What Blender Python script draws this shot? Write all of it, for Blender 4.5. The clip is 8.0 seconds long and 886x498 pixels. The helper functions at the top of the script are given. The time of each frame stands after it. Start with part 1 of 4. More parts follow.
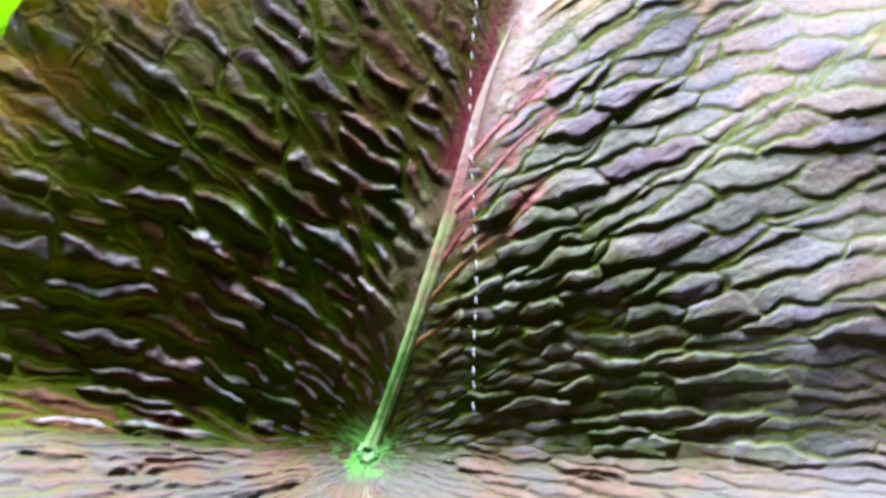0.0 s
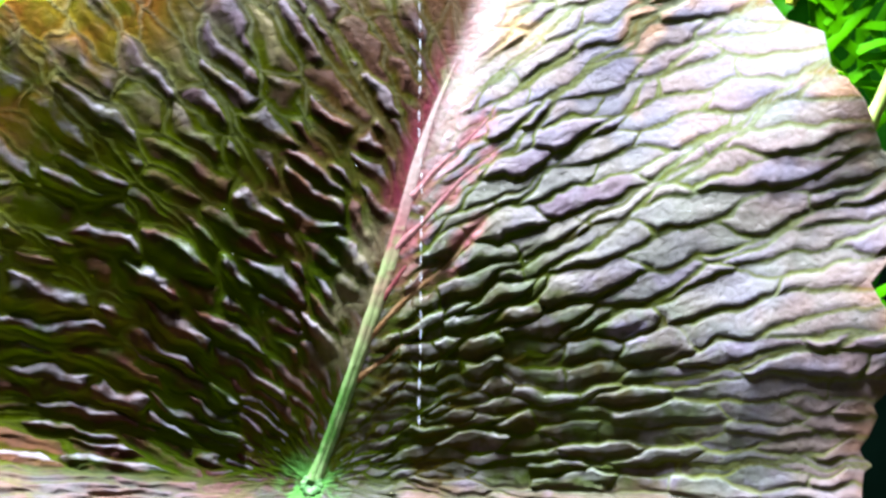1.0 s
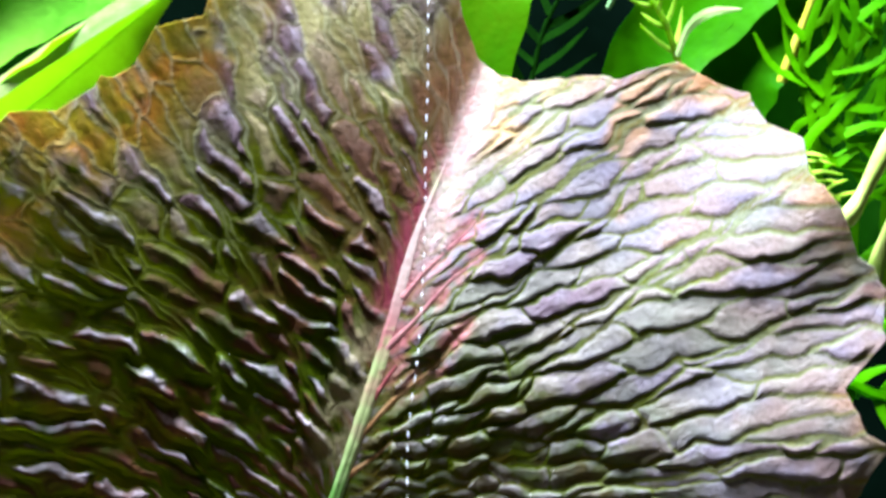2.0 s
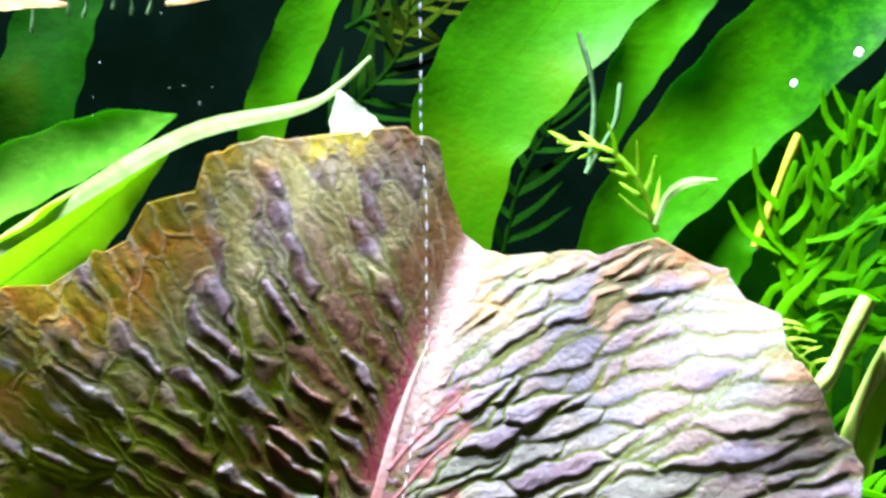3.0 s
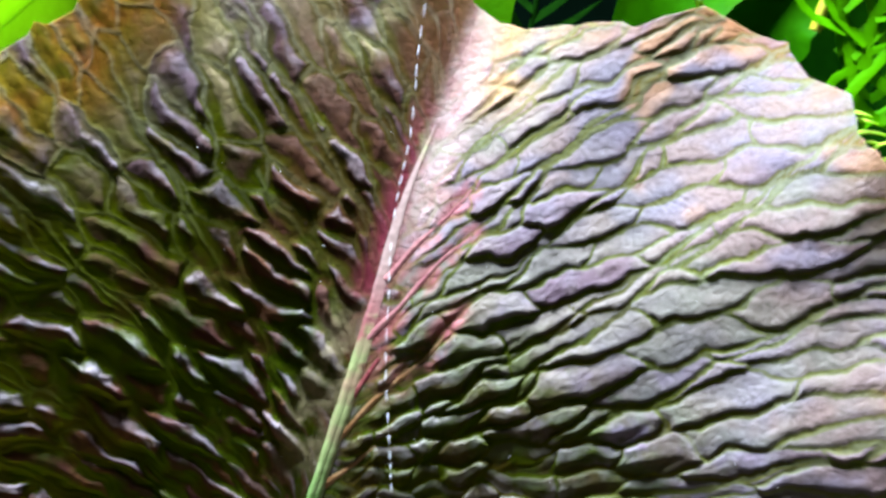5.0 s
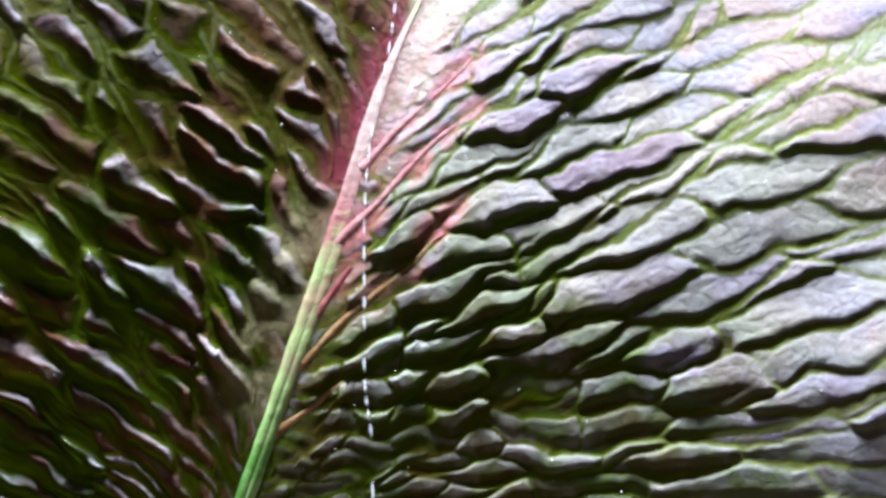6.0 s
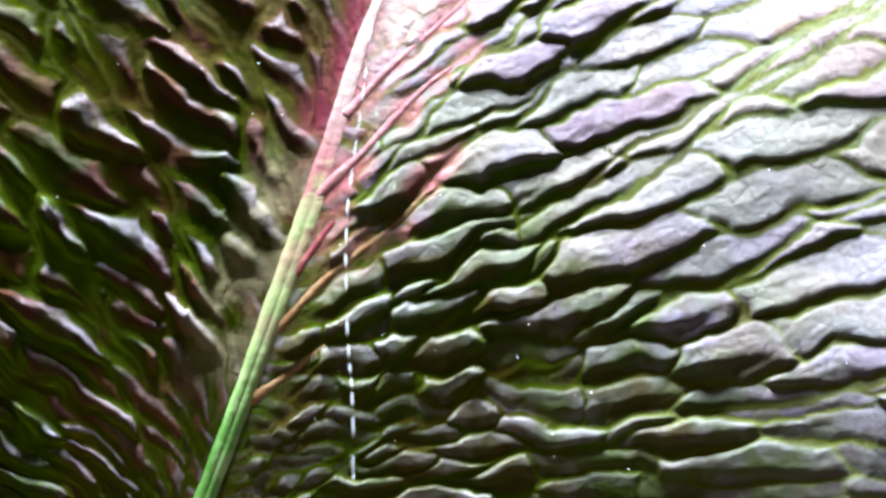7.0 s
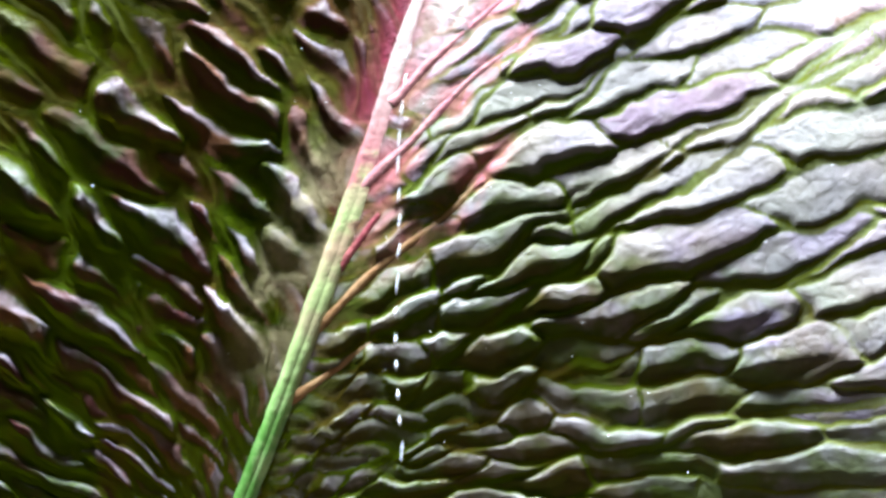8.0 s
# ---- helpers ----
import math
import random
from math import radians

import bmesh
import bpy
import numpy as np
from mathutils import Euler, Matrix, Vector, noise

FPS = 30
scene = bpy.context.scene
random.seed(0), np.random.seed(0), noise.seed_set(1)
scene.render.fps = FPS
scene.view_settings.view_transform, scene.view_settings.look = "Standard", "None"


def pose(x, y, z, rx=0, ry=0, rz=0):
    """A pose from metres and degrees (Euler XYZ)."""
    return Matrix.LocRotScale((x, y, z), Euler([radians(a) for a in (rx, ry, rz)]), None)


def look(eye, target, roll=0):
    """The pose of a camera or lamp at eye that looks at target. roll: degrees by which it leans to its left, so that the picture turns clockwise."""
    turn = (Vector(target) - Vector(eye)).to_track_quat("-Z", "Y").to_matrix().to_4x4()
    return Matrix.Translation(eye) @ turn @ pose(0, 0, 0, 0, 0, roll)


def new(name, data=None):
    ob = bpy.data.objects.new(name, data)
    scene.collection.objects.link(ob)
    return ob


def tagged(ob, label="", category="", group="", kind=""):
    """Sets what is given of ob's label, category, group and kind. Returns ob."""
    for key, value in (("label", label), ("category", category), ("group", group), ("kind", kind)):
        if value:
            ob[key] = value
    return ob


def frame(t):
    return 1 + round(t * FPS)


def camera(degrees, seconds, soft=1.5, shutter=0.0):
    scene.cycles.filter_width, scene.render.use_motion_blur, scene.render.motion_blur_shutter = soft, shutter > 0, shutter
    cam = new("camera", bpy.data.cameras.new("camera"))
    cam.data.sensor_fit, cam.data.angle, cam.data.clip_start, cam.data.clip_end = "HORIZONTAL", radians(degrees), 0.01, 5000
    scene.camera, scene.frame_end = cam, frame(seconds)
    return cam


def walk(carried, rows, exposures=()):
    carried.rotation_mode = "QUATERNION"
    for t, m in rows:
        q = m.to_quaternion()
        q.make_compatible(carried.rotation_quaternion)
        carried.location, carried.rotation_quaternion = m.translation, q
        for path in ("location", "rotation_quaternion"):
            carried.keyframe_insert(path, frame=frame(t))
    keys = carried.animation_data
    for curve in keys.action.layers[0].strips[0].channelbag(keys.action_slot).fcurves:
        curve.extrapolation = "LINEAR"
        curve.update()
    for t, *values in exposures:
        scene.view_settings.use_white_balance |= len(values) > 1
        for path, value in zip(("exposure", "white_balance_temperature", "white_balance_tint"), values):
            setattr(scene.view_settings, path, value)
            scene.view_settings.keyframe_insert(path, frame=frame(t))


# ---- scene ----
# A red water-lily leaf in a planted aquarium, with a thread of oxygen bubbles rising in front of it.
# ---------------------------------------------------------------- camera
cam = camera(28, 8.0, soft=3.1, shutter=0.5)
walk(cam, [
    (0, look((-0.0163, -0.2974, -0.0366), (-0.0124, 0.0000, -0.0385), -0.13)),
    (0.5, look((-0.0101, -0.2994, -0.0341), (-0.0059, 0.0000, -0.0308), -0.16)),
    (1, look((-0.0064, -0.3027, -0.0347), (-0.0026, 0.0000, -0.0324), -0.12)),
    (1.2, look((-0.0050, -0.3042, -0.0312), (-0.0023, 0.0000, -0.0337), -0.11)),
    (2.3, look((0.0030, -0.3143, -0.0012), (-0.0003, 0.0000, -0.0076), -0.20)),
    (2.5, look((-0.0004, -0.3150, 0.0023), (0.0003, 0.0000, 0.0001), 0.07)),
    (3, look((-0.0028, -0.3184, 0.0043), (0.0019, 0.0000, 0.0162), 0.07)),
    (3.5, look((-0.0012, -0.3204, 0.0017), (0.0039, 0.0000, 0.0086), -0.11)),
    (4, look((-0.0013, -0.3211, 0.0023), (0.0055, 0.0000, -0.0062), -0.21)),
    (4.5, look((0.0017, -0.3077, 0.0009), (0.0037, 0.0000, -0.0162), -0.37)),
    (4.7, look((0.0000, -0.2933, 0.0010), (0.0017, 0.0000, -0.0188), -0.33)),
    (6, look((0.0126, -0.2061, -0.0501), (0.0019, 0.0000, -0.0331), 0.19)),
    (6.5, look((0.0072, -0.1961, -0.0487), (0.0021, 0.0000, -0.0362), 0.43)),
    (7, look((0.0026, -0.1901, -0.0484), (0.0029, 0.0000, -0.0380), 0.88)),
    (7.5, look((-0.0029, -0.1860, -0.0483), (0.0017, 0.0000, -0.0390), 1.21)),
    (8, look((-0.0083, -0.1834, -0.0481), (-0.0022, 0.0000, -0.0387), 1.30)),
], exposures=[(0.0, -0.25), (0.5, 0.05), (1.2, 0.1), (2.3, 0.1), (3.0, 0.22), (3.5, 0.1), (4.5, -0.25), (5.8, -0.05), (7.0, 0.35), (8.0, 0.48)])

# ---------------------------------------------------------------- light
world = bpy.data.worlds.new("room")
world.use_nodes = True
world.node_tree.nodes["Background"].inputs[0].default_value = (0.55, 0.75, 0.22, 1)
world.node_tree.nodes["Background"].inputs[1].default_value = 0.008
scene.world = world


def tank_lamp(name, place, aim, size, power, colour):
    lamp = bpy.data.lights.new(name, "AREA")
    lamp.shape, lamp.size, lamp.size_y, lamp.energy, lamp.color = "RECTANGLE", size[0], size[1], power, colour
    ob = new(name, lamp)
    ob.matrix_world = look(place, aim)
    return ob


tank_lamp("aquarium_lamp", (-0.125, -0.020, 0.76), (0.0, 0.0, -0.02), (0.22, 0.14), 100.0, (0.73, 0.85, 1.0))


# ---------------------------------------------------------------- node helpers
def material(name, rough=0.5, spec=0.5):
    mat = bpy.data.materials.new(name)
    mat.use_nodes = True
    tree = mat.node_tree
    tree.nodes.clear()
    out = tree.nodes.new("ShaderNodeOutputMaterial")
    bsdf = tree.nodes.new("ShaderNodeBsdfPrincipled")
    bsdf.inputs["Roughness"].default_value = rough
    bsdf.inputs["Specular IOR Level"].default_value = spec
    tree.links.new(bsdf.outputs[0], out.inputs[0])
    return mat, tree, bsdf, out


def node(tree, kind, **values):
    n = tree.nodes.new(kind)
    for key, value in values.items():
        n.inputs[key.replace("_", " ")].default_value = value
    return n


def attribute(tree, name):
    n = tree.nodes.new("ShaderNodeAttribute")
    n.attribute_name = name
    return n.outputs["Fac"]


def coords(tree):
    return tree.nodes.new("ShaderNodeTexCoord").outputs["Object"]


def noise_of(tree, scale, detail=4.0, rough=0.6, vector=None, stretch=None):
    n = node(tree, "ShaderNodeTexNoise", Scale=scale, Detail=detail, Roughness=rough)
    v = vector or coords(tree)
    if stretch:
        m = tree.nodes.new("ShaderNodeMapping")
        m.inputs["Scale"].default_value = stretch
        tree.links.new(v, m.inputs[0])
        v = m.outputs[0]
    tree.links.new(v, n.inputs["Vector"])
    return n.outputs["Fac"]


def span(tree, value, a, b, lo=0.0, hi=1.0):
    n = tree.nodes.new("ShaderNodeMapRange")
    n.interpolation_type = "SMOOTHSTEP"
    tree.links.new(value, n.inputs[0])
    for k, v in zip((1, 2, 3, 4), (a, b, lo, hi)):
        n.inputs[k].default_value = v
    return n.outputs[0]


def times_(tree, a, b):
    n = tree.nodes.new("ShaderNodeMath")
    n.operation = "MULTIPLY"
    tree.links.new(a, n.inputs[0])
    if isinstance(b, float):
        n.inputs[1].default_value = b
    else:
        tree.links.new(b, n.inputs[1])
    return n.outputs[0]


def blend(tree, factor, a, b):
    n = tree.nodes.new("ShaderNodeMix")
    n.data_type = "RGBA"
    if isinstance(factor, float):
        n.inputs[0].default_value = factor
    else:
        tree.links.new(factor, n.inputs[0])
    for slot, v in ((6, a), (7, b)):
        if isinstance(v, tuple):
            n.inputs[slot].default_value = (*v, 1)
        else:
            tree.links.new(v, n.inputs[slot])
    return n.outputs[2]


def relief(tree, bsdf, height, strength, distance):
    n = tree.nodes.new("ShaderNodeBump")
    n.inputs["Strength"].default_value, n.inputs["Distance"].default_value = strength, distance
    tree.links.new(height, n.inputs["Height"])
    tree.links.new(n.outputs[0], bsdf.inputs["Normal"])


def lets_light_through(tree, bsdf, out, colour, share):
    """Thin leaf tissue: part of the light passes through it."""
    back = tree.nodes.new("ShaderNodeBsdfTranslucent")
    if isinstance(colour, tuple):
        back.inputs[0].default_value = (*colour, 1)
    else:
        tree.links.new(colour, back.inputs[0])
    mix = tree.nodes.new("ShaderNodeMixShader")
    if isinstance(share, float):
        mix.inputs[0].default_value = share
    else:
        tree.links.new(share, mix.inputs[0])
    tree.links.new(bsdf.outputs[0], mix.inputs[1])
    tree.links.new(back.outputs[0], mix.inputs[2])
    tree.links.new(mix.outputs[0], out.inputs[0])


# ---------------------------------------------------------------- materials
def lily_blade_material():
    mat, tree, bsdf, out = material("lily_blade", 0.30, 0.42)
    vein, cell, rad, stalk, side, crown, crest, branch, spine, along = (
        attribute(tree, n) for n in ("vein", "cell", "rim", "stalk", "side", "crown", "crest", "branch", "spine", "along"))

    def mix(factor, a, b):
        return blend(tree, factor, a, b)

    def ramp(value, lo, hi, share=1.0):
        return span(tree, value, lo, hi, 0.0, share)

    def spots(scale, lo, hi, detail=3.0, share=1.0):
        return span(tree, noise_of(tree, scale, detail), lo, hi, 0.0, share)

    def both(*factors):
        value = factors[0]
        for f in factors[1:]:
            value = times_(tree, value, f)
        return value

    # the narrow half: black-green and wine red near the stalk with its shade painted in, olive, tan and plum further
    # out
    west = mix(spots(120, 0.38, 0.56), (0.026, 0.042, 0.001), (0.056, 0.016, 0.015))
    west = mix(both(spots(64, 0.44, 0.56), spots(190, 0.36, 0.58)), west, (0.110, 0.044, 0.020))
    tan = mix(spots(95, 0.42, 0.60), (0.225, 0.190, 0.085), (0.285, 0.215, 0.135))
    tan = mix(ramp(side, -0.034, -0.056), tan, mix(spots(60, 0.4, 0.6), (0.060, 0.072, 0.002), (0.100, 0.066, 0.008)))
    plum = mix(spots(210, 0.38, 0.62), (0.075, 0.040, 0.052), (0.150, 0.098, 0.120))
    outer = mix(both(ramp(cell, 0.40, 0.50), spots(80, 0.34, 0.50)), tan, plum)
    moss = mix(spots(105, 0.42, 0.58), (0.040, 0.048, 0.002), (0.070, 0.032, 0.018))
    west = mix(both(ramp(rad, 0.40, 0.66), spots(75, 0.34, 0.52)), west, moss)
    west = mix(both(ramp(rad, 0.55, 0.80), ramp(along, 0.030, 0.068)), west, outer)
    maroon = both(ramp(side, -0.034, -0.018), ramp(stalk, 0.044, 0.056), ramp(stalk, 0.104, 0.090), spots(70, 0.32, 0.48, 3.0, 0.72))
    west = mix(maroon, west, mix(spots(260, 0.40, 0.60), (0.050, 0.014, 0.011), (0.110, 0.044, 0.034)))
    # the broad half: sage, lilac and pink, with orange patches towards the margin
    east = mix(spots(46, 0.40, 0.60), (0.180, 0.152, 0.128), (0.150, 0.120, 0.164))
    east = mix(ramp(cell, 0.36, 0.24, 0.8), east, (0.155, 0.148, 0.122))
    east = mix(both(ramp(cell, 0.66, 0.80), spots(130, 0.35, 0.6)), east, (0.085, 0.050, 0.074))
    pink = mix(spots(60, 0.40, 0.60), (0.185, 0.118, 0.110), (0.146, 0.122, 0.160))
    east = mix(both(ramp(rad, 0.52, 0.80, 0.85), spots(38, 0.34, 0.50)), east, pink)
    east = mix(both(ramp(rad, 0.60, 0.75), spots(52, 0.58, 0.68, 2.0, 0.6), ramp(along, 0.052, 0.070)), east, (0.38, 0.175, 0.050))
    near_stalk = mix(spots(110, 0.40, 0.60), (0.036, 0.056, 0.0), (0.050, 0.036, 0.006))
    east = mix(both(ramp(stalk, 0.092, 0.054, 0.95), ramp(along, 0.062, 0.040), spots(140, 0.30, 0.5)), east, near_stalk)
    flesh = mix(ramp(side, -0.001, 0.002), west, east)
    # the crests of the puckers are lilac, with the lamp's sheen painted in
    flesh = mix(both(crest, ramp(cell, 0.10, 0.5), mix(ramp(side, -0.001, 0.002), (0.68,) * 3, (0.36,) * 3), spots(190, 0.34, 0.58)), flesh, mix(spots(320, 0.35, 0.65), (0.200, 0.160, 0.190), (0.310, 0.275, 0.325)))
    # green in the valleys along the veins, darkened to paint in the hollows' shade
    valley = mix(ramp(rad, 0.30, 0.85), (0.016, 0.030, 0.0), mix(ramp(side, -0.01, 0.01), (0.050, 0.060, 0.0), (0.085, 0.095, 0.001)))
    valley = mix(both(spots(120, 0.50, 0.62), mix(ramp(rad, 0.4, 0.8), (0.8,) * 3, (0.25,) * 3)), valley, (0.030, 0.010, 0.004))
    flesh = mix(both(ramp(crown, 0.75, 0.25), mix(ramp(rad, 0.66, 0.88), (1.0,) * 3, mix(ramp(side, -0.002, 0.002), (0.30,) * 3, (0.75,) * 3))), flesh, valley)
    flesh = mix(both(maroon, ramp(side, 0.001, -0.001), spots(150, 0.30, 0.5, 3.0, 0.75)), flesh, (0.052, 0.016, 0.009))
    flesh = mix(both(ramp(side, -0.037, -0.031), ramp(side, -0.019, -0.025), ramp(rad, 0.93, 0.98), spots(160, 0.38, 0.52, 3.0, 0.8)), flesh, (0.42, 0.32, 0.02))
    # gold and rust along the margin
    gold = mix(spots(70, 0.4, 0.6), (0.20, 0.13, 0.008), (0.27, 0.095, 0.014))
    flesh = mix(both(mix(ramp(side, -0.048, -0.034), ramp(rad, 0.78, 0.94, 0.85), ramp(rad, 0.92, 1.0, 0.4)), spots(75, 0.34, 0.52)), flesh, gold)
    flesh = mix(both(ramp(side, 0.016, 0.008), ramp(side, -0.001, 0.002), ramp(rad, 0.80, 0.92), spots(90, 0.36, 0.5)), flesh, (0.36, 0.20, 0.085))
    # the hind lobes are pinker
    flesh = mix(times_(tree, attribute(tree, "hind"), 0.75), flesh, mix(spots(70, 0.4, 0.6), (0.150, 0.085, 0.070), (0.110, 0.092, 0.100)))
    # crimson and pale pink along the midrib, a tan web on its narrow side
    wine = both(ramp(side, -0.0060, -0.0025), ramp(side, 0.0006, -0.0006), ramp(stalk, 0.036, 0.046), ramp(stalk, 0.086, 0.070), spots(170, 0.34, 0.5))
    flesh = mix(wine, flesh, (0.155, 0.022, 0.036))
    web = both(ramp(side, -0.0090, -0.0050), ramp(side, 0.001, -0.001), ramp(stalk, 0.015, 0.026), ramp(stalk, 0.052, 0.040))
    web = both(web, spots(210, 0.32, 0.55))
    flesh = mix(times_(tree, web, 0.85), flesh, (0.235, 0.190, 0.105))
    folded = both(ramp(side, -0.012, -0.007), ramp(side, 0.002, -0.001), ramp(stalk, 0.080, 0.092))
    flesh = mix(times_(tree, folded, 0.85), flesh, mix(spots(120, 0.4, 0.6), (0.085, 0.028, 0.014), (0.15, 0.062, 0.030)))
    flush = both(ramp(branch, 0.0026, 0.0006), ramp(stalk, 0.030, 0.044), ramp(side, -0.002, 0.0), spots(180, 0.36, 0.56))
    flesh = mix(times_(tree, flush, 0.8), flesh, (0.30, 0.085, 0.090))
    pale = both(ramp(spine, 0.0062, 0.0022), ramp(side, -0.0026, 0.0002), ramp(stalk, 0.052, 0.066), ramp(stalk, 0.108, 0.088), spots(150, 0.10, 0.42))
    flesh = mix(times_(tree, pale, 0.85), flesh, mix(spots(240, 0.4, 0.6), (0.42, 0.30, 0.28), (0.38, 0.21, 0.20)))
    # veins: dark olive inside, yellow-green on the narrow half, near white on the broad one; lit pucker edges painted
    # in too
    lines = mix(ramp(rad, 0.35, 0.75), (0.075, 0.090, 0.006), mix(ramp(side, -0.01, 0.01), mix(ramp(along, 0.04, 0.07), (0.20, 0.21, 0.05), (0.34, 0.33, 0.21)), (0.24, 0.26, 0.20)))
    colour = mix(both(vein, mix(maroon, (1.0,) * 3, (0.25,) * 3), mix(web, mix(ramp(rad, 0.30, 0.55), (0.55,) * 3, (0.65,) * 3), (0.12,) * 3)), flesh, lines)
    colour = mix(both(ramp(stalk, 0.0075, 0.002), spots(420, 0.36, 0.56)), colour, (0.10, 0.30, 0.06))
    grain = span(tree, noise_of(tree, 1100, 4, 0.7), 0.30, 0.70, 0.0, 1.0)
    colour = blend(tree, times_(tree, grain, 0.25), colour, (0.012, 0.012, 0.006))
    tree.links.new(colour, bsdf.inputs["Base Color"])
    tree.links.new(span(tree, noise_of(tree, 190, 4), 0.35, 0.7, 0.38, 0.62), bsdf.inputs["Roughness"])
    gloss = mix(ramp(side, -0.006, 0.004), both(span(tree, crest, 0.1, 0.8, 0.03, 0.20), span(tree, cell, 0.1, 0.8, 0.30, 1.0)), mix(ramp(stalk, 0.035, 0.065), times_(tree, crest, 0.35), (0.13,) * 3))
    tree.links.new(both(span(tree, crown, 0.25, 0.8, 0.08, 1.0), gloss), bsdf.inputs["Specular IOR Level"])
    mesh = tree.nodes.new("ShaderNodeTexVoronoi")
    mesh.feature = "DISTANCE_TO_EDGE"
    mesh.inputs["Scale"].default_value = 520
    tree.links.new(coords(tree), mesh.inputs["Vector"])
    veinlet = span(tree, mesh.outputs["Distance"], 0.0, 0.22)
    height = tree.nodes.new("ShaderNodeMath")
    height.operation = "MULTIPLY_ADD"
    tree.links.new(noise_of(tree, 900, 7, 0.8), height.inputs[0])
    height.inputs[1].default_value = 1.6
    tree.links.new(times_(tree, veinlet, 0.35), height.inputs[2])
    relief(tree, bsdf, height.outputs[0], 0.32, 0.0012)
    thin = mix(ramp(side, -0.005, 0.01), mix(ramp(rad, 0.7, 1.0), (0.03,) * 3, (0.28,) * 3), mix(ramp(rad, 0.4, 0.9), (0.05,) * 3, (0.09,) * 3))
    thin = mix(both(ramp(side, -0.036, -0.062), ramp(rad, 0.62, 0.86)), thin, (0.30,) * 3)
    thin = mix(ramp(crown, 0.7, 0.2), thin, mix(ramp(side, -0.004, 0.006), (0.10,) * 3, (0.16,) * 3))
    lets_light_through(tree, bsdf, out, mix(spots(60, 0.4, 0.6), (0.28, 0.38, 0.0), (0.36, 0.29, 0.01)), thin)
    return mat


def lily_underside_material():
    mat, tree, bsdf, out = material("lily_underside", 0.6, 0.2)
    f = span(tree, noise_of(tree, 120, 4), 0.35, 0.65)
    colour = blend(tree, f, (0.55, 0.45, 0.25), (0.50, 0.50, 0.20))
    tree.links.new(colour, bsdf.inputs["Base Color"])
    lets_light_through(tree, bsdf, out, (0.9, 0.9, 0.55), 0.85)
    return mat


def midrib_material():
    mat, tree, bsdf, out = material("lily_midrib", 0.35)
    along = attribute(tree, "along")
    streak = noise_of(tree, 500, 4)
    low = blend(tree, span(tree, streak, 0.35, 0.65), (0.090, 0.250, 0.040), (0.27, 0.42, 0.15))
    colour = blend(tree, span(tree, along, 0.16, 0.40), low, blend(tree, span(tree, noise_of(tree, 260, 4), 0.38, 0.62), (0.34, 0.40, 0.16), (0.36, 0.30, 0.16)))
    colour = blend(tree, times_(tree, span(tree, along, 0.40, 0.56), span(tree, noise_of(tree, 210, 4), 0.40, 0.56)), colour, (0.38, 0.12, 0.12))
    colour = blend(tree, times_(tree, span(tree, along, 0.54, 0.74), span(tree, noise_of(tree, 170, 4), 0.28, 0.50)), colour, (0.42, 0.29, 0.26))
    colour = blend(tree, attribute(tree, "groove"), colour, (0.04, 0.11, 0.02))
    tree.links.new(colour, bsdf.inputs["Base Color"])
    relief(tree, bsdf, noise_of(tree, 700, 4), 0.3, 0.0004)
    return mat


def green_leaf_material(name, deep, fresh, through_, share=0.45, rough=0.45):
    mat, tree, bsdf, out = material(name, rough, 0.03)
    # broad noise paints lit and unlit blotches, the brightest of them lime
    lit_patch = span(tree, noise_of(tree, 15, 2), 0.36, 0.66)
    grain = span(tree, noise_of(tree, 260, 4, 0.6), 0.35, 0.7)
    colour = blend(tree, lit_patch, deep, fresh)
    lime = (min(1, 2.6 * fresh[0] + 0.06), min(1, 1.35 * fresh[1] + 0.03), fresh[2])
    colour = blend(tree, times_(tree, span(tree, noise_of(tree, 19, 3, 0.5), 0.54, 0.70), 0.3), colour, lime)
    colour = blend(tree, times_(tree, grain, 0.35), colour, tuple(min(1, 1.4 * c) for c in fresh))
    tree.links.new(colour, bsdf.inputs["Base Color"])
    relief(tree, bsdf, noise_of(tree, 420, 4), 0.25, 0.0006)
    lets_light_through(tree, bsdf, out, through_, share)
    return mat


def plain_material(name, colour, other, scale, rough=0.5, bump=0.2, spec=0.4):
    mat, tree, bsdf, out = material(name, rough, spec)
    f = span(tree, noise_of(tree, scale, 5), 0.35, 0.68)
    tree.links.new(blend(tree, f, colour, other), bsdf.inputs["Base Color"])
    relief(tree, bsdf, noise_of(tree, scale * 4, 4), bump, 0.0008)
    return mat


M_BLADE = lily_blade_material()
M_UNDER = lily_underside_material()
M_RIB = midrib_material()
M_SWORD = green_leaf_material("sword_leaf", (0.003, 0.060, 0.0), (0.028, 0.175, 0.0), (0.07, 0.36, 0.0), 0.42)
# sword leaf with shade painted into its colours
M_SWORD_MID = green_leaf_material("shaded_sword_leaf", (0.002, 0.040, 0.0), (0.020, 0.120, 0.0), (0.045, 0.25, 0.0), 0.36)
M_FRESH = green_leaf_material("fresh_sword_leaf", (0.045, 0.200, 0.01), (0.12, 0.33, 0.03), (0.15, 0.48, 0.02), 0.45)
# darkest copy, deep shade painted into the green
M_SWORD_DARK = green_leaf_material("deep_shade_sword_leaf", (0.001, 0.018, 0.0), (0.003, 0.036, 0.0), (0.005, 0.07, 0.0), 0.35)
M_STRAW = plain_material("straw_stem", (0.24, 0.26, 0.005), (0.36, 0.36, 0.02), 120)
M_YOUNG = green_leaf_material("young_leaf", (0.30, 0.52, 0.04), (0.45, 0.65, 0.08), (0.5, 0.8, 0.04))
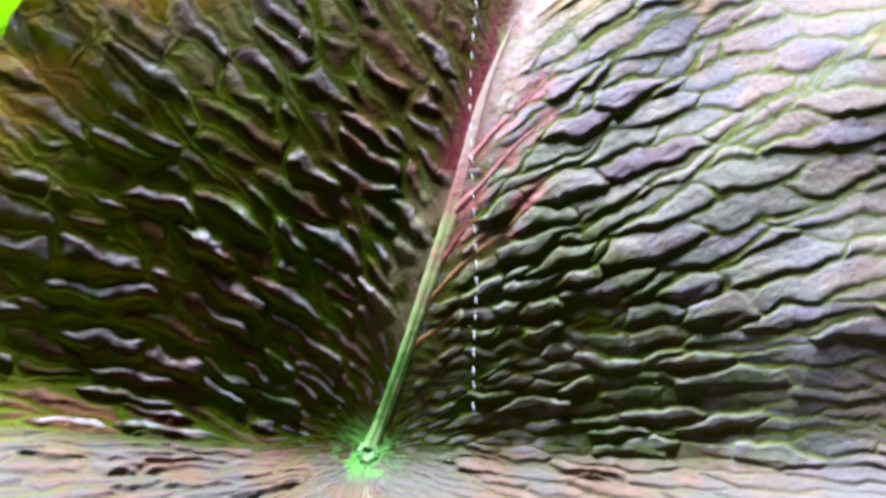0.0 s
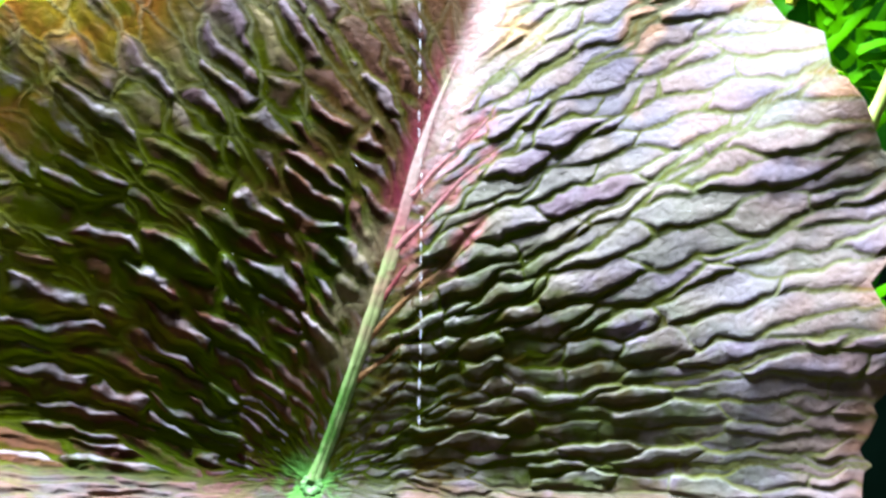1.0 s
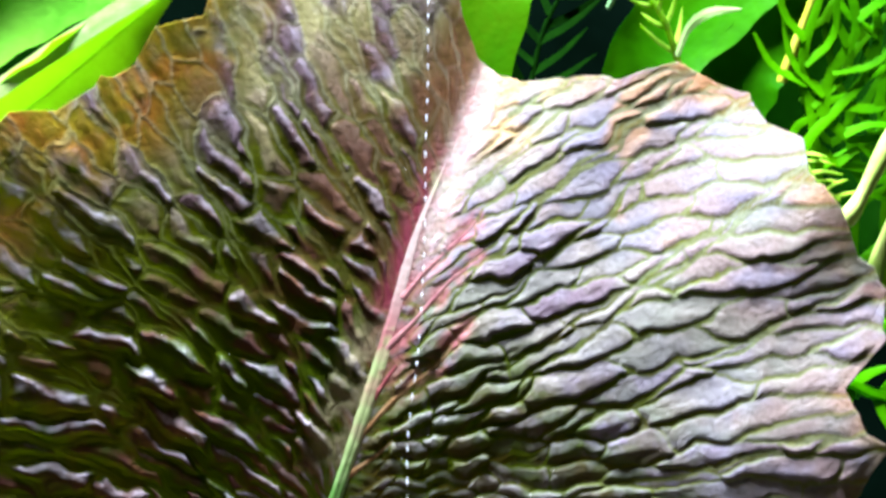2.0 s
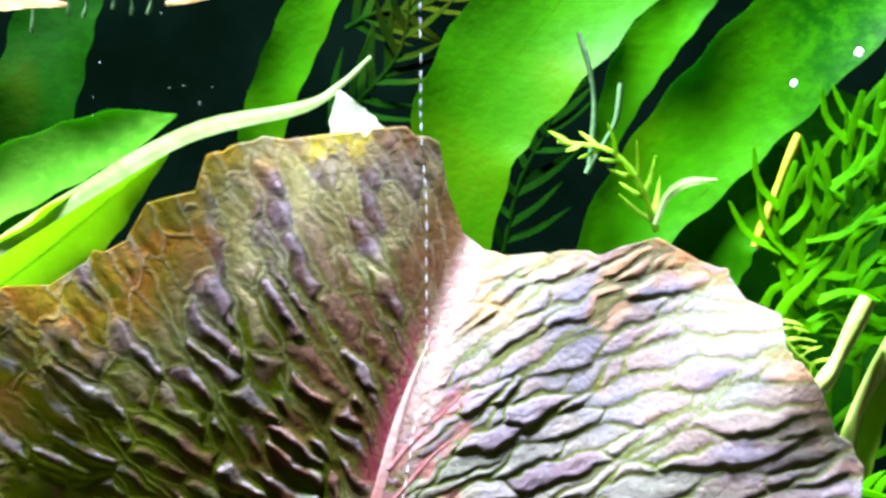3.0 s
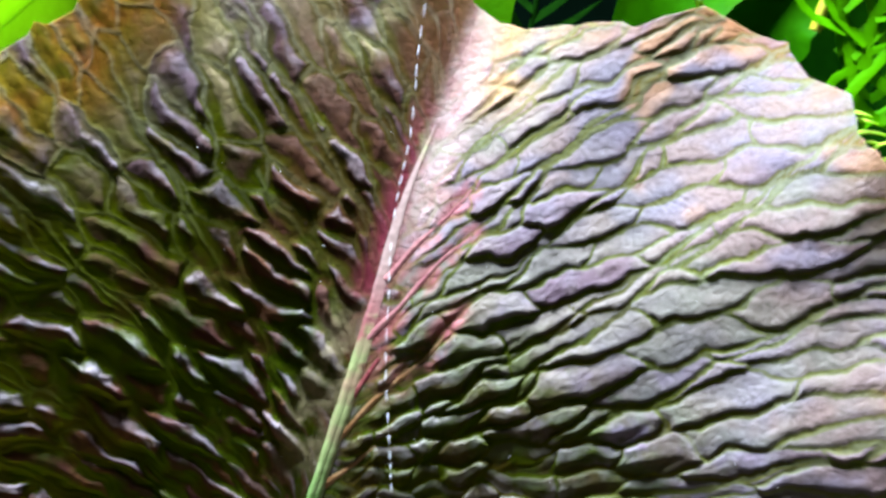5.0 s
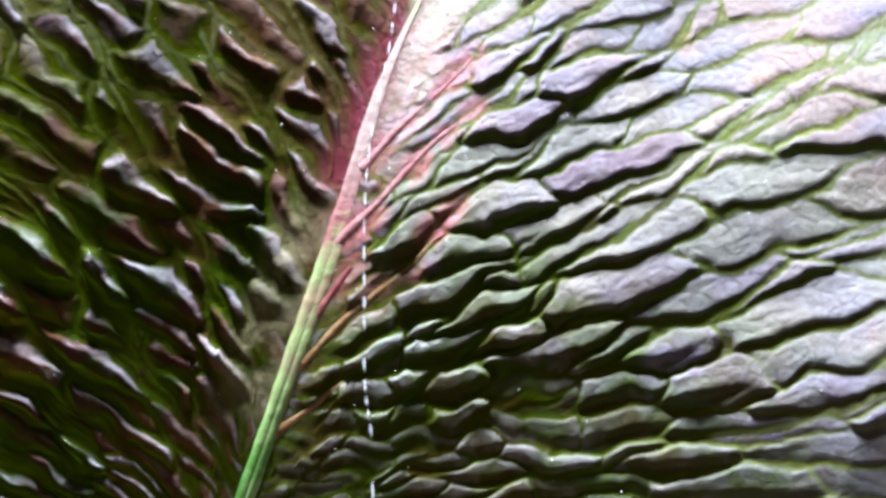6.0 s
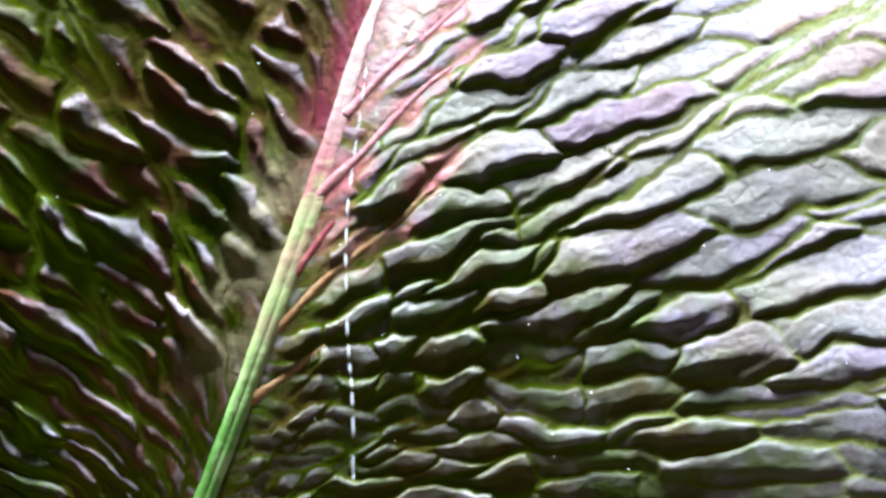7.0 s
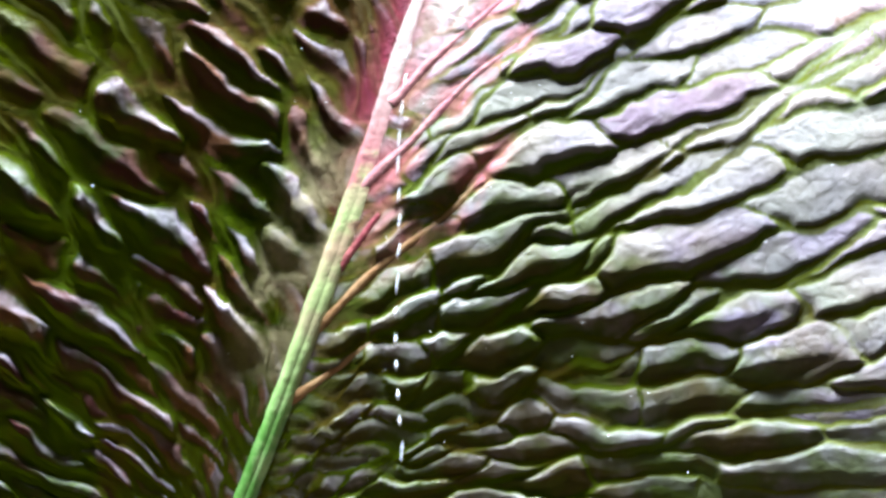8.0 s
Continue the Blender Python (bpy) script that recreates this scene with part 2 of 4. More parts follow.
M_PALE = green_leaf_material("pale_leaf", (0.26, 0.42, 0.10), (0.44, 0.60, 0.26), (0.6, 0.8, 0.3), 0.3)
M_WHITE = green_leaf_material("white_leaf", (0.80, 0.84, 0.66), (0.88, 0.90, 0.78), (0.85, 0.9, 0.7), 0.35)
M_FERN_MID = green_leaf_material("fern_behind", (0.026, 0.15, 0.0), (0.065, 0.25, 0.0), (0.09, 0.36, 0.0), 0.6)
M_FERN = green_leaf_material("fern", (0.035, 0.22, 0.0), (0.075, 0.32, 0.0), (0.11, 0.44, 0.0), 0.5)
# near-black copy of the fern green, with the deep shade painted in
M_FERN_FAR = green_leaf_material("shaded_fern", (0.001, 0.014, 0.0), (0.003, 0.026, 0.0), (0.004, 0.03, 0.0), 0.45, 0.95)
M_STEM = plain_material("stem", (0.26, 0.38, 0.05), (0.42, 0.50, 0.12), 120)
M_ROOT = plain_material("root", (0.06, 0.15, 0.05), (0.13, 0.24, 0.10), 200)
M_RUST = plain_material("rusty_leaf", (0.26, 0.12, 0.03), (0.30, 0.22, 0.07), 90)
M_VEIN_PINK = plain_material("pink_vein", (0.30, 0.085, 0.10), (0.42, 0.18, 0.17), 260, 0.6)
M_BOSS = plain_material("vein_boss", (0.05, 0.17, 0.03), (0.20, 0.36, 0.13), 700, 0.7)
M_VEIN_CRIMSON = plain_material("crimson_vein", (0.26, 0.05, 0.06), (0.42, 0.14, 0.12), 260, 0.35)
M_VEIN_RUST = plain_material("rust_vein", (0.26, 0.125, 0.040), (0.34, 0.20, 0.085), 260, 0.6)
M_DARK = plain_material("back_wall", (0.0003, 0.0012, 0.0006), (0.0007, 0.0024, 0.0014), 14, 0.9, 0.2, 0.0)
M_SAND = plain_material("substrate", (0.05, 0.04, 0.03), (0.10, 0.08, 0.06), 160, 0.9, 0.6)
M_SHELL = plain_material("shell", (0.70, 0.70, 0.66), (0.85, 0.85, 0.80), 300, 0.4)


# ---------------------------------------------------------------- mesh helpers
def empty(name, place, label, category, group="", kind=""):
    ob = new(name)
    ob.location = place
    ob.empty_display_size = 0.005
    return tagged(ob, label, category, group, kind)


def link(name, verts, faces, mat, parent=None, label="", smooth=True):
    me = bpy.data.meshes.new(name)
    me.from_pydata([tuple(v) for v in verts], [], faces)
    me.materials.append(mat)
    me.polygons.foreach_set("use_smooth", [smooth] * len(me.polygons))
    me.update(calc_edges=True)
    me.set_sharp_from_angle(angle=math.radians(48))
    ob = new(name, me)
    if parent:
        ob.parent = parent
        ob.matrix_parent_inverse = Matrix.Translation(-parent.location)
    return tagged(ob, label)


def curve_points(knots, count):
    """A smooth line through the knots (Catmull-Rom), evenly spaced in the parameter."""
    p = np.array(knots, float)
    p = np.vstack([2 * p[0] - p[1], p, 2 * p[-1] - p[-2]])
    out = []
    for s in np.linspace(0, len(knots) - 1, count):
        i = min(int(s), len(knots) - 2)
        f = s - i
        a, b, c, d = p[i:i + 4]
        out.append(0.5 * (2 * b + (c - a) * f + (2 * a - 5 * b + 4 * c - d) * f * f + (3 * b - a - 3 * c + d) * f ** 3))
    return np.array(out)


def frames_along(line, face):
    """The way along, across and out of a line whose flat side looks towards face."""
    t = np.gradient(line, axis=0)
    t /= np.linalg.norm(t, axis=1)[:, None]
    a = np.cross(t, np.array(face, float))
    a /= np.linalg.norm(a, axis=1)[:, None]
    return t, a, np.cross(a, t)


def tube(line, radii, sides=7):
    t, a, o = frames_along(line, (0.13, -1, 0.21))
    ang = np.linspace(0, 2 * np.pi, sides, endpoint=False)
    verts = np.concatenate([line[i] + radii[i] * (np.cos(ang)[:, None] * a[i] + np.sin(ang)[:, None] * o[i]) for i in range(len(line))])
    faces = [(i * sides + j, i * sides + (j + 1) % sides, (i + 1) * sides + (j + 1) % sides, (i + 1) * sides + j)
             for i in range(len(line) - 1) for j in range(sides)]
    faces += [tuple(range(sides))[::-1], tuple(len(verts) - sides + j for j in range(sides))]
    return verts, faces


def strap(line, widths, face, thick, cup=0.15, wave=0.0, across=10, seed=0):
    """A leaf blade of real thickness along a line: a bowed cross-section, a wavy margin and a closed rim."""
    rng = random.Random(seed)
    t, a, o = frames_along(line, face)
    ph = rng.uniform(0, 6)
    n = len(line)
    front, back = [], []
    for i in range(n):
        for j in range(across + 1):
            k = 2 * j / across - 1
            w = widths[i] / 2 * (1 + 0.04 * math.sin(i * 1.3 + ph) * abs(k))
            lift = cup * widths[i] * k * k + wave * widths[i] * k * k * math.sin(i * 0.55 + ph + 2 * (k > 0))
            crease = 0.006 * widths[i] * math.exp(-(k * 7) ** 2)
            p = line[i] + a[i] * k * w + o[i] * (lift - crease)
            q = thick * (1.2 - 0.7 * abs(k))
            front.append(p + o[i] * q / 2)
            back.append(p - o[i] * q / 2)
    m = len(front)
    s = across + 1
    faces = []
    for i in range(n - 1):
        for j in range(across):
            f = (i * s + j, i * s + j + 1, (i + 1) * s + j + 1, (i + 1) * s + j)
            faces += [f, tuple(m + v for v in f[::-1])]
    rim = [j for j in range(s)] + [i * s + across for i in range(1, n)] + [(n - 1) * s + j for j in range(across - 1, -1, -1)] + [i * s for i in range(n - 2, 0, -1)]
    faces += [(rim[k], m + rim[k], m + rim[(k + 1) % len(rim)], rim[(k + 1) % len(rim)]) for k in range(len(rim))]
    return np.array(front + back), faces


# ---------------------------------------------------------------- tank
def slab(name, lo, hi, mat, label, category):
    bm = bmesh.new()
    bmesh.ops.create_cube(bm, size=1)
    c, d = (Vector(lo) + Vector(hi)) / 2, Vector(hi) - Vector(lo)
    bmesh.ops.transform(bm, matrix=Matrix.Translation(c) @ Matrix.Diagonal((*d, 1)), verts=bm.verts)
    me = bpy.data.meshes.new(name)
    bm.to_mesh(me)
    bm.free()
    me.materials.append(mat)
    return tagged(new(name, me), label, category, kind="structure")


slab("wall_back", (-0.6, 0.50, -0.24), (0.6, 0.51, 0.36), M_DARK, "near-black green mottled back wall of the aquarium", "wall")
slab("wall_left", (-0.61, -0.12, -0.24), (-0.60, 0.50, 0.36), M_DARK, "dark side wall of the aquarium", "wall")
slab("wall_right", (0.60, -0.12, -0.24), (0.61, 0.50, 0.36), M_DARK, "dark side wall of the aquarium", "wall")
slab("ground", (-0.6, -0.12, -0.25), (0.6, 0.51, -0.24), M_SAND, "dark brown gravel bed of the aquarium", "ground")


# ---------------------------------------------------------------- the lily leaf
MM = 0.001
STALK = np.array((-25.0, 0.0, -72.6))        # where the leaf stalk meets the blade, in mm
RIB = math.radians(70.7)                     # the way of the midrib

# radius of the blade (mm) by direction (degrees, anticlockwise from the right)
RIM = [(-180, 88), (-165, 84), (-130, 80), (-104, 62), (-93, 14), (-87, 14), (-76, 60), (-50, 88), (-20, 96), (0, 89), (5.5, 90.6), (11, 96),
       (14.3, 101.8), (16, 98.6), (20.5, 98), (23.2, 107), (26.8, 112.2), (30.7, 110.8), (35, 113), (39, 112.8), (41.4, 116.6), (44.2, 114.5),
       (47.1, 116.3), (49.6, 114.5), (53.8, 113.2), (57.5, 104.2), (60, 102.6), (64.8, 97.4), (68.5, 95.6), (71.5, 97.3), (74.4, 104.1), (76.5, 112.6),
       (79.7, 114.1), (85, 111.3), (91.2, 109.6), (93.3, 110.3), (98.6, 107.2), (100.2, 100.9), (105.2, 100.6), (108.4, 95.1), (117.4, 92.5), (121.5, 96),
       (129.3, 92.2), (145, 91), (162, 90), (180, 88)]


def rim_radius(deg):
    a, r = zip(*RIM)
    base = np.interp(deg, a, r)
    rng = np.random.RandomState(4)
    teeth = np.zeros_like(base)
    for k in range(46):                       # small uneven teeth where veins reach the margin
        c, w, d = rng.uniform(-170, 178), rng.uniform(0.5, 1.5), rng.uniform(-1.8, 1.6)
        teeth += d * np.maximum(0, 1 - np.abs(deg - c) / w)
    return base + teeth


def blade_base(u, v):
    """The blade without its quilting: mm across and up from the stalk -> mm in the tank. A valley along the midrib,
    the top leaning back, and the two hind lobes bent forwards."""
    s = np.linspace(-110, 130, 961)
    bend = np.radians(68) / (1 + np.exp((s + 1.0) / 2.8))
    z = np.cumsum(np.cos(bend)) * 0.25
    y = np.cumsum(np.sin(bend)) * 0.25
    i0 = np.argmin(np.abs(s - 12))
    z, y = z - z[i0] + 12, y - y[i0]
    n = u * math.sin(RIB) - v * math.cos(RIB)
    m, flat = np.abs(n), 62.0
    steep = np.where(n > 0, 0.0034, 0.0030)
    fold = -steep * np.where(m < flat, m * m, flat * flat + flat * (m - flat)) * np.clip(1 + v / 60, 0.3, 1)
    early = 13 * np.clip((-u - 3) / 50, 0, 1)      # the left hind lobe bends sooner
    cup = -5.0 * (1 - np.exp(-np.maximum(v, 0) / 22)) * np.exp(-((u - 40) / 42) ** 2)
    yy = np.interp(v - early, s, y) + cup + fold + (0.0021 - 0.0008 * np.clip(-n / 30, 0, 1)) * np.maximum(v, 0) ** 2
    r = np.hypot(u, v)
    ang = np.arctan2(v, u)
    yy = yy + 1.6 * (r / 100) ** 4 * np.sin(ang * 17) * np.clip(v / 30, 0, 1)
    return np.stack([STALK[0] + u, STALK[1] + yy, STALK[2] + np.interp(v - early, s, z) + early], -1)


# side veins of the blade: mm along the midrib where it leaves, way in degrees, degrees it turns for each mm, length in mm,
# colour of the raised stretch near the midrib (or None), length and half thickness of that stretch
LATERALS = (
    (18, 34, 0.00, 100, "rust", 13, 0.26), (25, 45, -0.09, 100, "rust", 30, 0.24), (31, 53, -0.20, 84, "crimson", 11, 0.30),
    (42, 46, -0.12, 84, "pink", 24, 0.27), (52, 50, -0.36, 74, "pink", 20, 0.25), (62, 50, -0.40, 64, None, 0, 0),
    (72, 48, -0.42, 52, None, 0, 0), (82, 44, -0.40, 44, None, 0, 0), (5, 40, -0.05, 110, None, 0, 0), (4, 27, 0.00, 110, None, 0, 0),
    (4, 14, 0.00, 105, None, 0, 0), (4, 1, 0.00, 95, None, 0, 0), (4, -14, 0.0, 92, None, 0, 0), (4, -34, 0.0, 88, None, 0, 0), (4, -58, 0.0, 80, None, 0, 0),
    (23, 118, 0.00, 85, None, 0, 0), (38, 104, 0.75, 34, None, 0, 0), (52, 112, 0.30, 60, None, 0, 0), (66, 112, 0.18, 48, None, 0, 0),
    (80, 111, 0.10, 34, None, 0, 0), (12, 128, 0.04, 90, None, 0, 0), (5, 141, 0.02, 96, None, 0, 0),
    (4, 156, 0.0, 92, None, 0, 0), (4, 170, 0.0, 90, None, 0, 0), (4, 186, 0.0, 88, None, 0, 0), (4, 204, 0.0, 86, None, 0, 0), (4, 226, 0.0, 80, None, 0, 0), (4, 250, 0.0, 64, None, 0, 0))


def lateral_line(start, way, turn, length):
    """Places (mm across and up from the stalk) along a side vein, half a mm apart."""
    u, v, out = start * math.cos(RIB), start * math.sin(RIB), []
    for k in range(int(length * 2)):
        out.append((u, v))
        w = math.radians(way + turn * k / 2 + 7 * math.sin(k * 0.16 + start) * min(k / 30, 1))
        u, v = u + 0.5 * math.cos(w), v + 0.5 * math.sin(w)
    return np.array(out)


def smooth(x, lo, hi):
    x = np.clip((x - lo) / (hi - lo), 0, 1)
    return x * x * (3 - 2 * x)


def wander(x, y, seed):
    """Smooth chance heights between -1 and 1 over a plane, one bump to a unit."""
    table = np.random.RandomState(seed).uniform(-1, 1, (64, 64))
    i, j = np.floor(x).astype(int), np.floor(y).astype(int)
    f, g = smooth(x - i, 0, 1), smooth(y - j, 0, 1)
    pick = lambda p, q: table[p % 64, q % 64]
    return (pick(i, j) * (1 - f) + pick(i + 1, j) * f) * (1 - g) + (pick(i, j + 1) * (1 - f) + pick(i + 1, j + 1) * f) * g


def pucker_shape(u, v):
    """The way (radians), half length and half width of the puckers at a place on the blade: they lie aslant between the side veins."""
    n, r = u * math.sin(RIB) - v * math.cos(RIB), np.hypot(u, v)
    m, polar = np.abs(n), np.degrees(np.arctan2(v, u)) % 360
    east = 16 * smooth(v, 14, 36) + 10 * smooth(v, 55, 76) * smooth(u, 75, 55) - 8 * smooth(u, 58, 82) * smooth(v, 48, 60) + 18 * np.exp(-m / 7)
    west = 147 - 27 * smooth(v, 60, 84) + 20 * smooth(-u, 18, 42) * smooth(v, 62, 40) - 30 * np.exp(-(m / 8) ** 2)
    way = np.where(n > 0, east, west) + 9 * wander(u / 9, v / 9, 3)
    back = np.where(n > 0, (polar + 180) % 360 - 180, polar)
    way = way + (back - way) * smooth(v, 12, 2) * np.where(n > 0, 1, smooth(v, 10, 0))
    half_long = np.where(n > 0, (4.7 + 0.125 * m) * (0.62 + 0.38 * smooth(v, 12, 36)), 5.2 + 0.040 * m)
    half_wide = np.where(n > 0, 1.42 + 0.020 * np.minimum(m, 50), 1.74 + 0.022 * np.minimum(m, 50)) * (0.72 + 0.28 * smooth(v, 8, 30))
    young = 0.45 + 0.55 * smooth(r, 4, 30)
    return np.radians(way), half_long * young, half_wide * young


def pucker_distance(du, dv, seeds):
    a = (du * seeds[:, 2] + dv * seeds[:, 3]) / seeds[:, 4]
    b = (dv * seeds[:, 2] - du * seeds[:, 3]) / seeds[:, 5]
    return a, b, (np.abs(a) ** 2.3 + np.abs(b) ** 2.3) ** (1 / 2.3)


def quilt_seeds():
    """Centres of the puckered fields: place, way, half length, half width, chance numbers. Strewn at random, then evened out."""
    rng = np.random.RandomState(12)
    x, y = rng.uniform(-112, 124, 26000), rng.uniform(-92, 122, 26000)
    fits = np.hypot(x, y) < rim_radius(np.degrees(np.arctan2(y, x))) + 6
    x, y = x[fits], y[fits]

    def dressed(x, y, chance):
        way, long_, wide = pucker_shape(x, y)
        return np.stack([x, y, np.cos(way), np.sin(way), long_ * (0.62 + 0.66 * chance[:, 0]), wide * (0.76 + 0.5 * chance[:, 1]), *chance[:, 2:].T], -1)

    chance = np.concatenate([rng.uniform(0, 1, (len(x), 3)), rng.uniform(-1, 1, (len(x), 2))], 1)
    every = dressed(x, y, chance)
    kept, count = np.zeros_like(every), 0
    for one in every:
        d = pucker_distance(one[0] - kept[:count, 0], one[1] - kept[:count, 1], kept[:count])[2]
        if count == 0 or d.min() > 1.45:
            kept[count] = one
            count += 1
    seeds = kept[:count]
    for turn in range(2):
        owner = np.concatenate([pucker_distance(x[k:k + 1500, None] - seeds[:, 0], y[k:k + 1500, None] - seeds[:, 1], seeds)[2].argmin(1) for k in range(0, len(x), 1500)])
        held = np.maximum(np.bincount(owner, minlength=count), 1)
        seeds[:, 0] += 0.8 * (np.bincount(owner, x, count) / held - seeds[:, 0]) * (held > 3)
        seeds[:, 1] += 0.8 * (np.bincount(owner, y, count) / held - seeds[:, 1]) * (held > 3)
        way = pucker_shape(seeds[:, 0], seeds[:, 1])[0]
        seeds[:, 2], seeds[:, 3] = np.cos(way), np.sin(way)
    return seeds


def lily_blade(parent):
    fine = np.linspace(-12, 192, 1080)
    coarse = np.linspace(192, 348, 440)[1:-1]
    deg = np.concatenate([fine, coarse])
    cols, rows_ = len(deg), 300
    turn = np.radians(deg)
    rim = rim_radius((deg + 180) % 360 - 180)
    f = np.linspace(0, 1, rows_) ** 0.86
    rad = 1.2 + (rim[:, None] - 1.2) * f[None, :]
    u, v = rad * np.cos(turn)[:, None], rad * np.sin(turn)[:, None]
    seeds = quilt_seeds()
    lines = np.concatenate([lateral_line(*one[:4]) for one in LATERALS])
    raised = np.concatenate([lateral_line(*one[:3], one[5]) for one in LATERALS if one[4]])
    warped_u = u + 0.9 * wander(u / 4, v / 4, 21) + 0.22 * wander(u / 1.1, v / 1.1, 22)
    warped_v = v + 0.9 * wander(u / 4, v / 4, 23) + 0.22 * wander(u / 1.1, v / 1.1, 24)
    edge, lift, chance, upper, crown, crest, major, branch = (np.zeros_like(u) for _ in range(8))
    for i in range(0, cols, 36):
        for j in range(0, rows_, 50):
            box = (slice(i, i + 36), slice(j, j + 50))
            uu, vv = warped_u[box], warped_v[box]
            cu, cv = uu.mean(), vv.mean()
            reach = np.hypot(uu - cu, vv - cv).max()
            for store, knots, far in ((major, lines, 6), (branch, raised, 6)):
                some = knots[np.hypot(knots[:, 0] - cu, knots[:, 1] - cv) < reach + far]
                store[box] = np.min(np.hypot(uu[..., None] - some[:, 0], vv[..., None] - some[:, 1]), axis=-1, initial=9.0)
            near = seeds[np.hypot(seeds[:, 0] - cu, seeds[:, 1] - cv) < reach + 18]
            a, b, d = pucker_distance(uu[..., None] - near[:, 0], vv[..., None] - near[:, 1], near)
            two = np.argpartition(d, 1, axis=-1)[..., :2]
            dd = np.take_along_axis(d, two, -1)
            first = np.where(dd[..., :1] <= dd[..., 1:], two[..., :1], two[..., 1:])
            mine = near[first[..., 0]]
            other = np.where(dd[..., :1] <= dd[..., 1:], two[..., 1:], two[..., :1])
            slope = []
            for pick in (first, other):           # how fast each field's own distance grows here, per mm
                pa, pb, pd = (np.take_along_axis(q, pick, -1)[..., 0] for q in (a, b, d))
                it = near[pick[..., 0]]
                ga, gb = (np.sign(q) * (np.abs(q) / np.maximum(pd, 1e-6)) ** 1.3 / it[..., k] for q, k in ((pa, 4), (pb, 5)))
                slope.append((ga * it[..., 2] - gb * it[..., 3], ga * it[..., 3] + gb * it[..., 2]))
            rate = np.hypot(slope[0][0] - slope[1][0], slope[0][1] - slope[1][1])
            gap = np.abs(dd[..., 1] - dd[..., 0]) / np.maximum(rate, 0.12)
            gap = np.minimum(gap, np.maximum(major[box] - 0.12, 0))
            aa, bb = np.take_along_axis(a, first, -1)[..., 0], np.take_along_axis(b, first, -1)[..., 0]
            west = mine[..., 2] < 0.33
            high = np.clip(bb * np.where(west, -1, 1), -1, 1)
            # a short rise below the upper edge, a long fall into the valley at the lower one
            wide = np.maximum(mine[..., 5], 0.8)
            run = wide * np.where(west, np.interp(high, (-0.7, 0.1, 0.6), (1.1, 1.05, 1.0)), np.interp(high, (-0.7, -0.2, 0.5), (0.46, 0.40, 0.26)))
            run = run * (1 - 0.55 * smooth(np.abs(aa) - np.abs(bb), 0.1, 0.8))
            swell = smooth(gap, 0, np.maximum(run, 0.35))
            sharp = np.where(west, 1, np.maximum(smooth(rad[box], 60, 34), smooth(rad[box], 80, 56) * smooth(u[box] * math.cos(RIB) + v[box] * math.sin(RIB), 52, 34)))
            sharp = sharp * (1 - 0.55 * west * smooth(rad[box] / rim[i:i + 36, None], 0.56, 0.80) * smooth(u[box] * math.cos(RIB) + v[box] * math.sin(RIB), 44, 62))
            sharp = sharp * smooth(vv, -3, 4)
            crease = wander(aa * 2.2 + 17 * mine[..., 6], bb * 2.6 + 31 * mine[..., 6], 41) + 0.5 * wander(aa * 5 + 9 * mine[..., 7], bb * 5, 42)
            ridge = 0.14 + 1.1 * smooth(high + 0.18 * crease, -0.60, 0.08) * (0.9 + 0.45 * wander(aa * 1.4 + 23 * mine[..., 6], bb * 0.4, 43))
            tilt = sharp * ridge + (1 - sharp) * (0.80 - 0.42 * high + 0.15 * crease)
            tall = np.clip(mine[..., 5] * 0.56, 0.4, 1.4) * np.where(west, 0.35 + 0.95 * mine[..., 6], (0.42 + 0.70 * mine[..., 6]) * (1 - sharp) + (0.25 + 0.85 * mine[..., 6]) * sharp) * (1 + 0.25 * smooth(vv, 3, -4))
            edge[box] = gap
            lift[box] = tall * swell * np.clip(tilt + 0.22 * mine[..., 7] * aa, 0.06, 2)
            chance[box] = mine[..., 6]
            crown[box] = swell
            upper[box] = np.clip(high * 2, 0, 1)
            crest[box] = sharp * smooth(swell, 0.1, 0.6) * smooth(high + 0.25 * crease, -0.05, 0.3)
    n = u * math.sin(RIB) - v * math.cos(RIB)
    along = u * math.cos(RIB) + v * math.sin(RIB)
    calm = np.clip(rad / 10 - 0.2, 0, 1) * np.clip((rim[:, None] - rad) / 4, 0.4, 1)
    calm = calm * np.clip((np.abs(n) - 1.2) / np.where(n > 0, 3.5, 7.0), 0.05, 1)
    calm = calm * (1 - 0.95 * np.exp(-(branch / 1.1) ** 2))
    calm = calm * (1 - np.where(n < 0, 0.74, 0.45) * np.clip((rad / rim[:, None] - 0.40) / 0.4, 0, 1))
    calm = calm * (1.0 + 0.32 * wander(u / 9, v / 9, 31))
    lift = lift * calm + 0.20 * np.exp(-(edge / 0.20) ** 2) * np.clip((np.abs(n) - 1.2) / 2, 0, 1) * (1 - np.exp(-(branch / 0.9) ** 2))
    lift = lift + (0.075 * wander(u / 1.7, v / 1.7, 51) + 0.045 * wander(u / 0.8, v / 0.8, 52)) * np.clip(calm, 0, 1) * np.where(n > 0, 0.55 - 0.35 * smooth(rad / rim[:, None], 0.5, 0.9), 1)
    for turn_ in range(1):                    # soften the edges of the puckers
        lift = (np.roll(lift, 1, 0) + 2 * lift + np.roll(lift, -1, 0)) / 4
        lift[:, 1:-1] = (lift[:, :-2] + 4 * lift[:, 1:-1] + lift[:, 2:]) / 6
    base = blade_base(u, v)
    du = np.gradient(base, axis=0)
    dr = np.gradient(base, axis=1)
    nor = np.cross(du, dr)
    nor /= np.maximum(np.linalg.norm(nor, axis=2, keepdims=True), 1e-9)
    nor *= np.where(nor[..., 1:2] - 0.3 * nor[..., 2:3] > 0, -1, 1)
    place = (base + nor * lift[..., None]) * MM
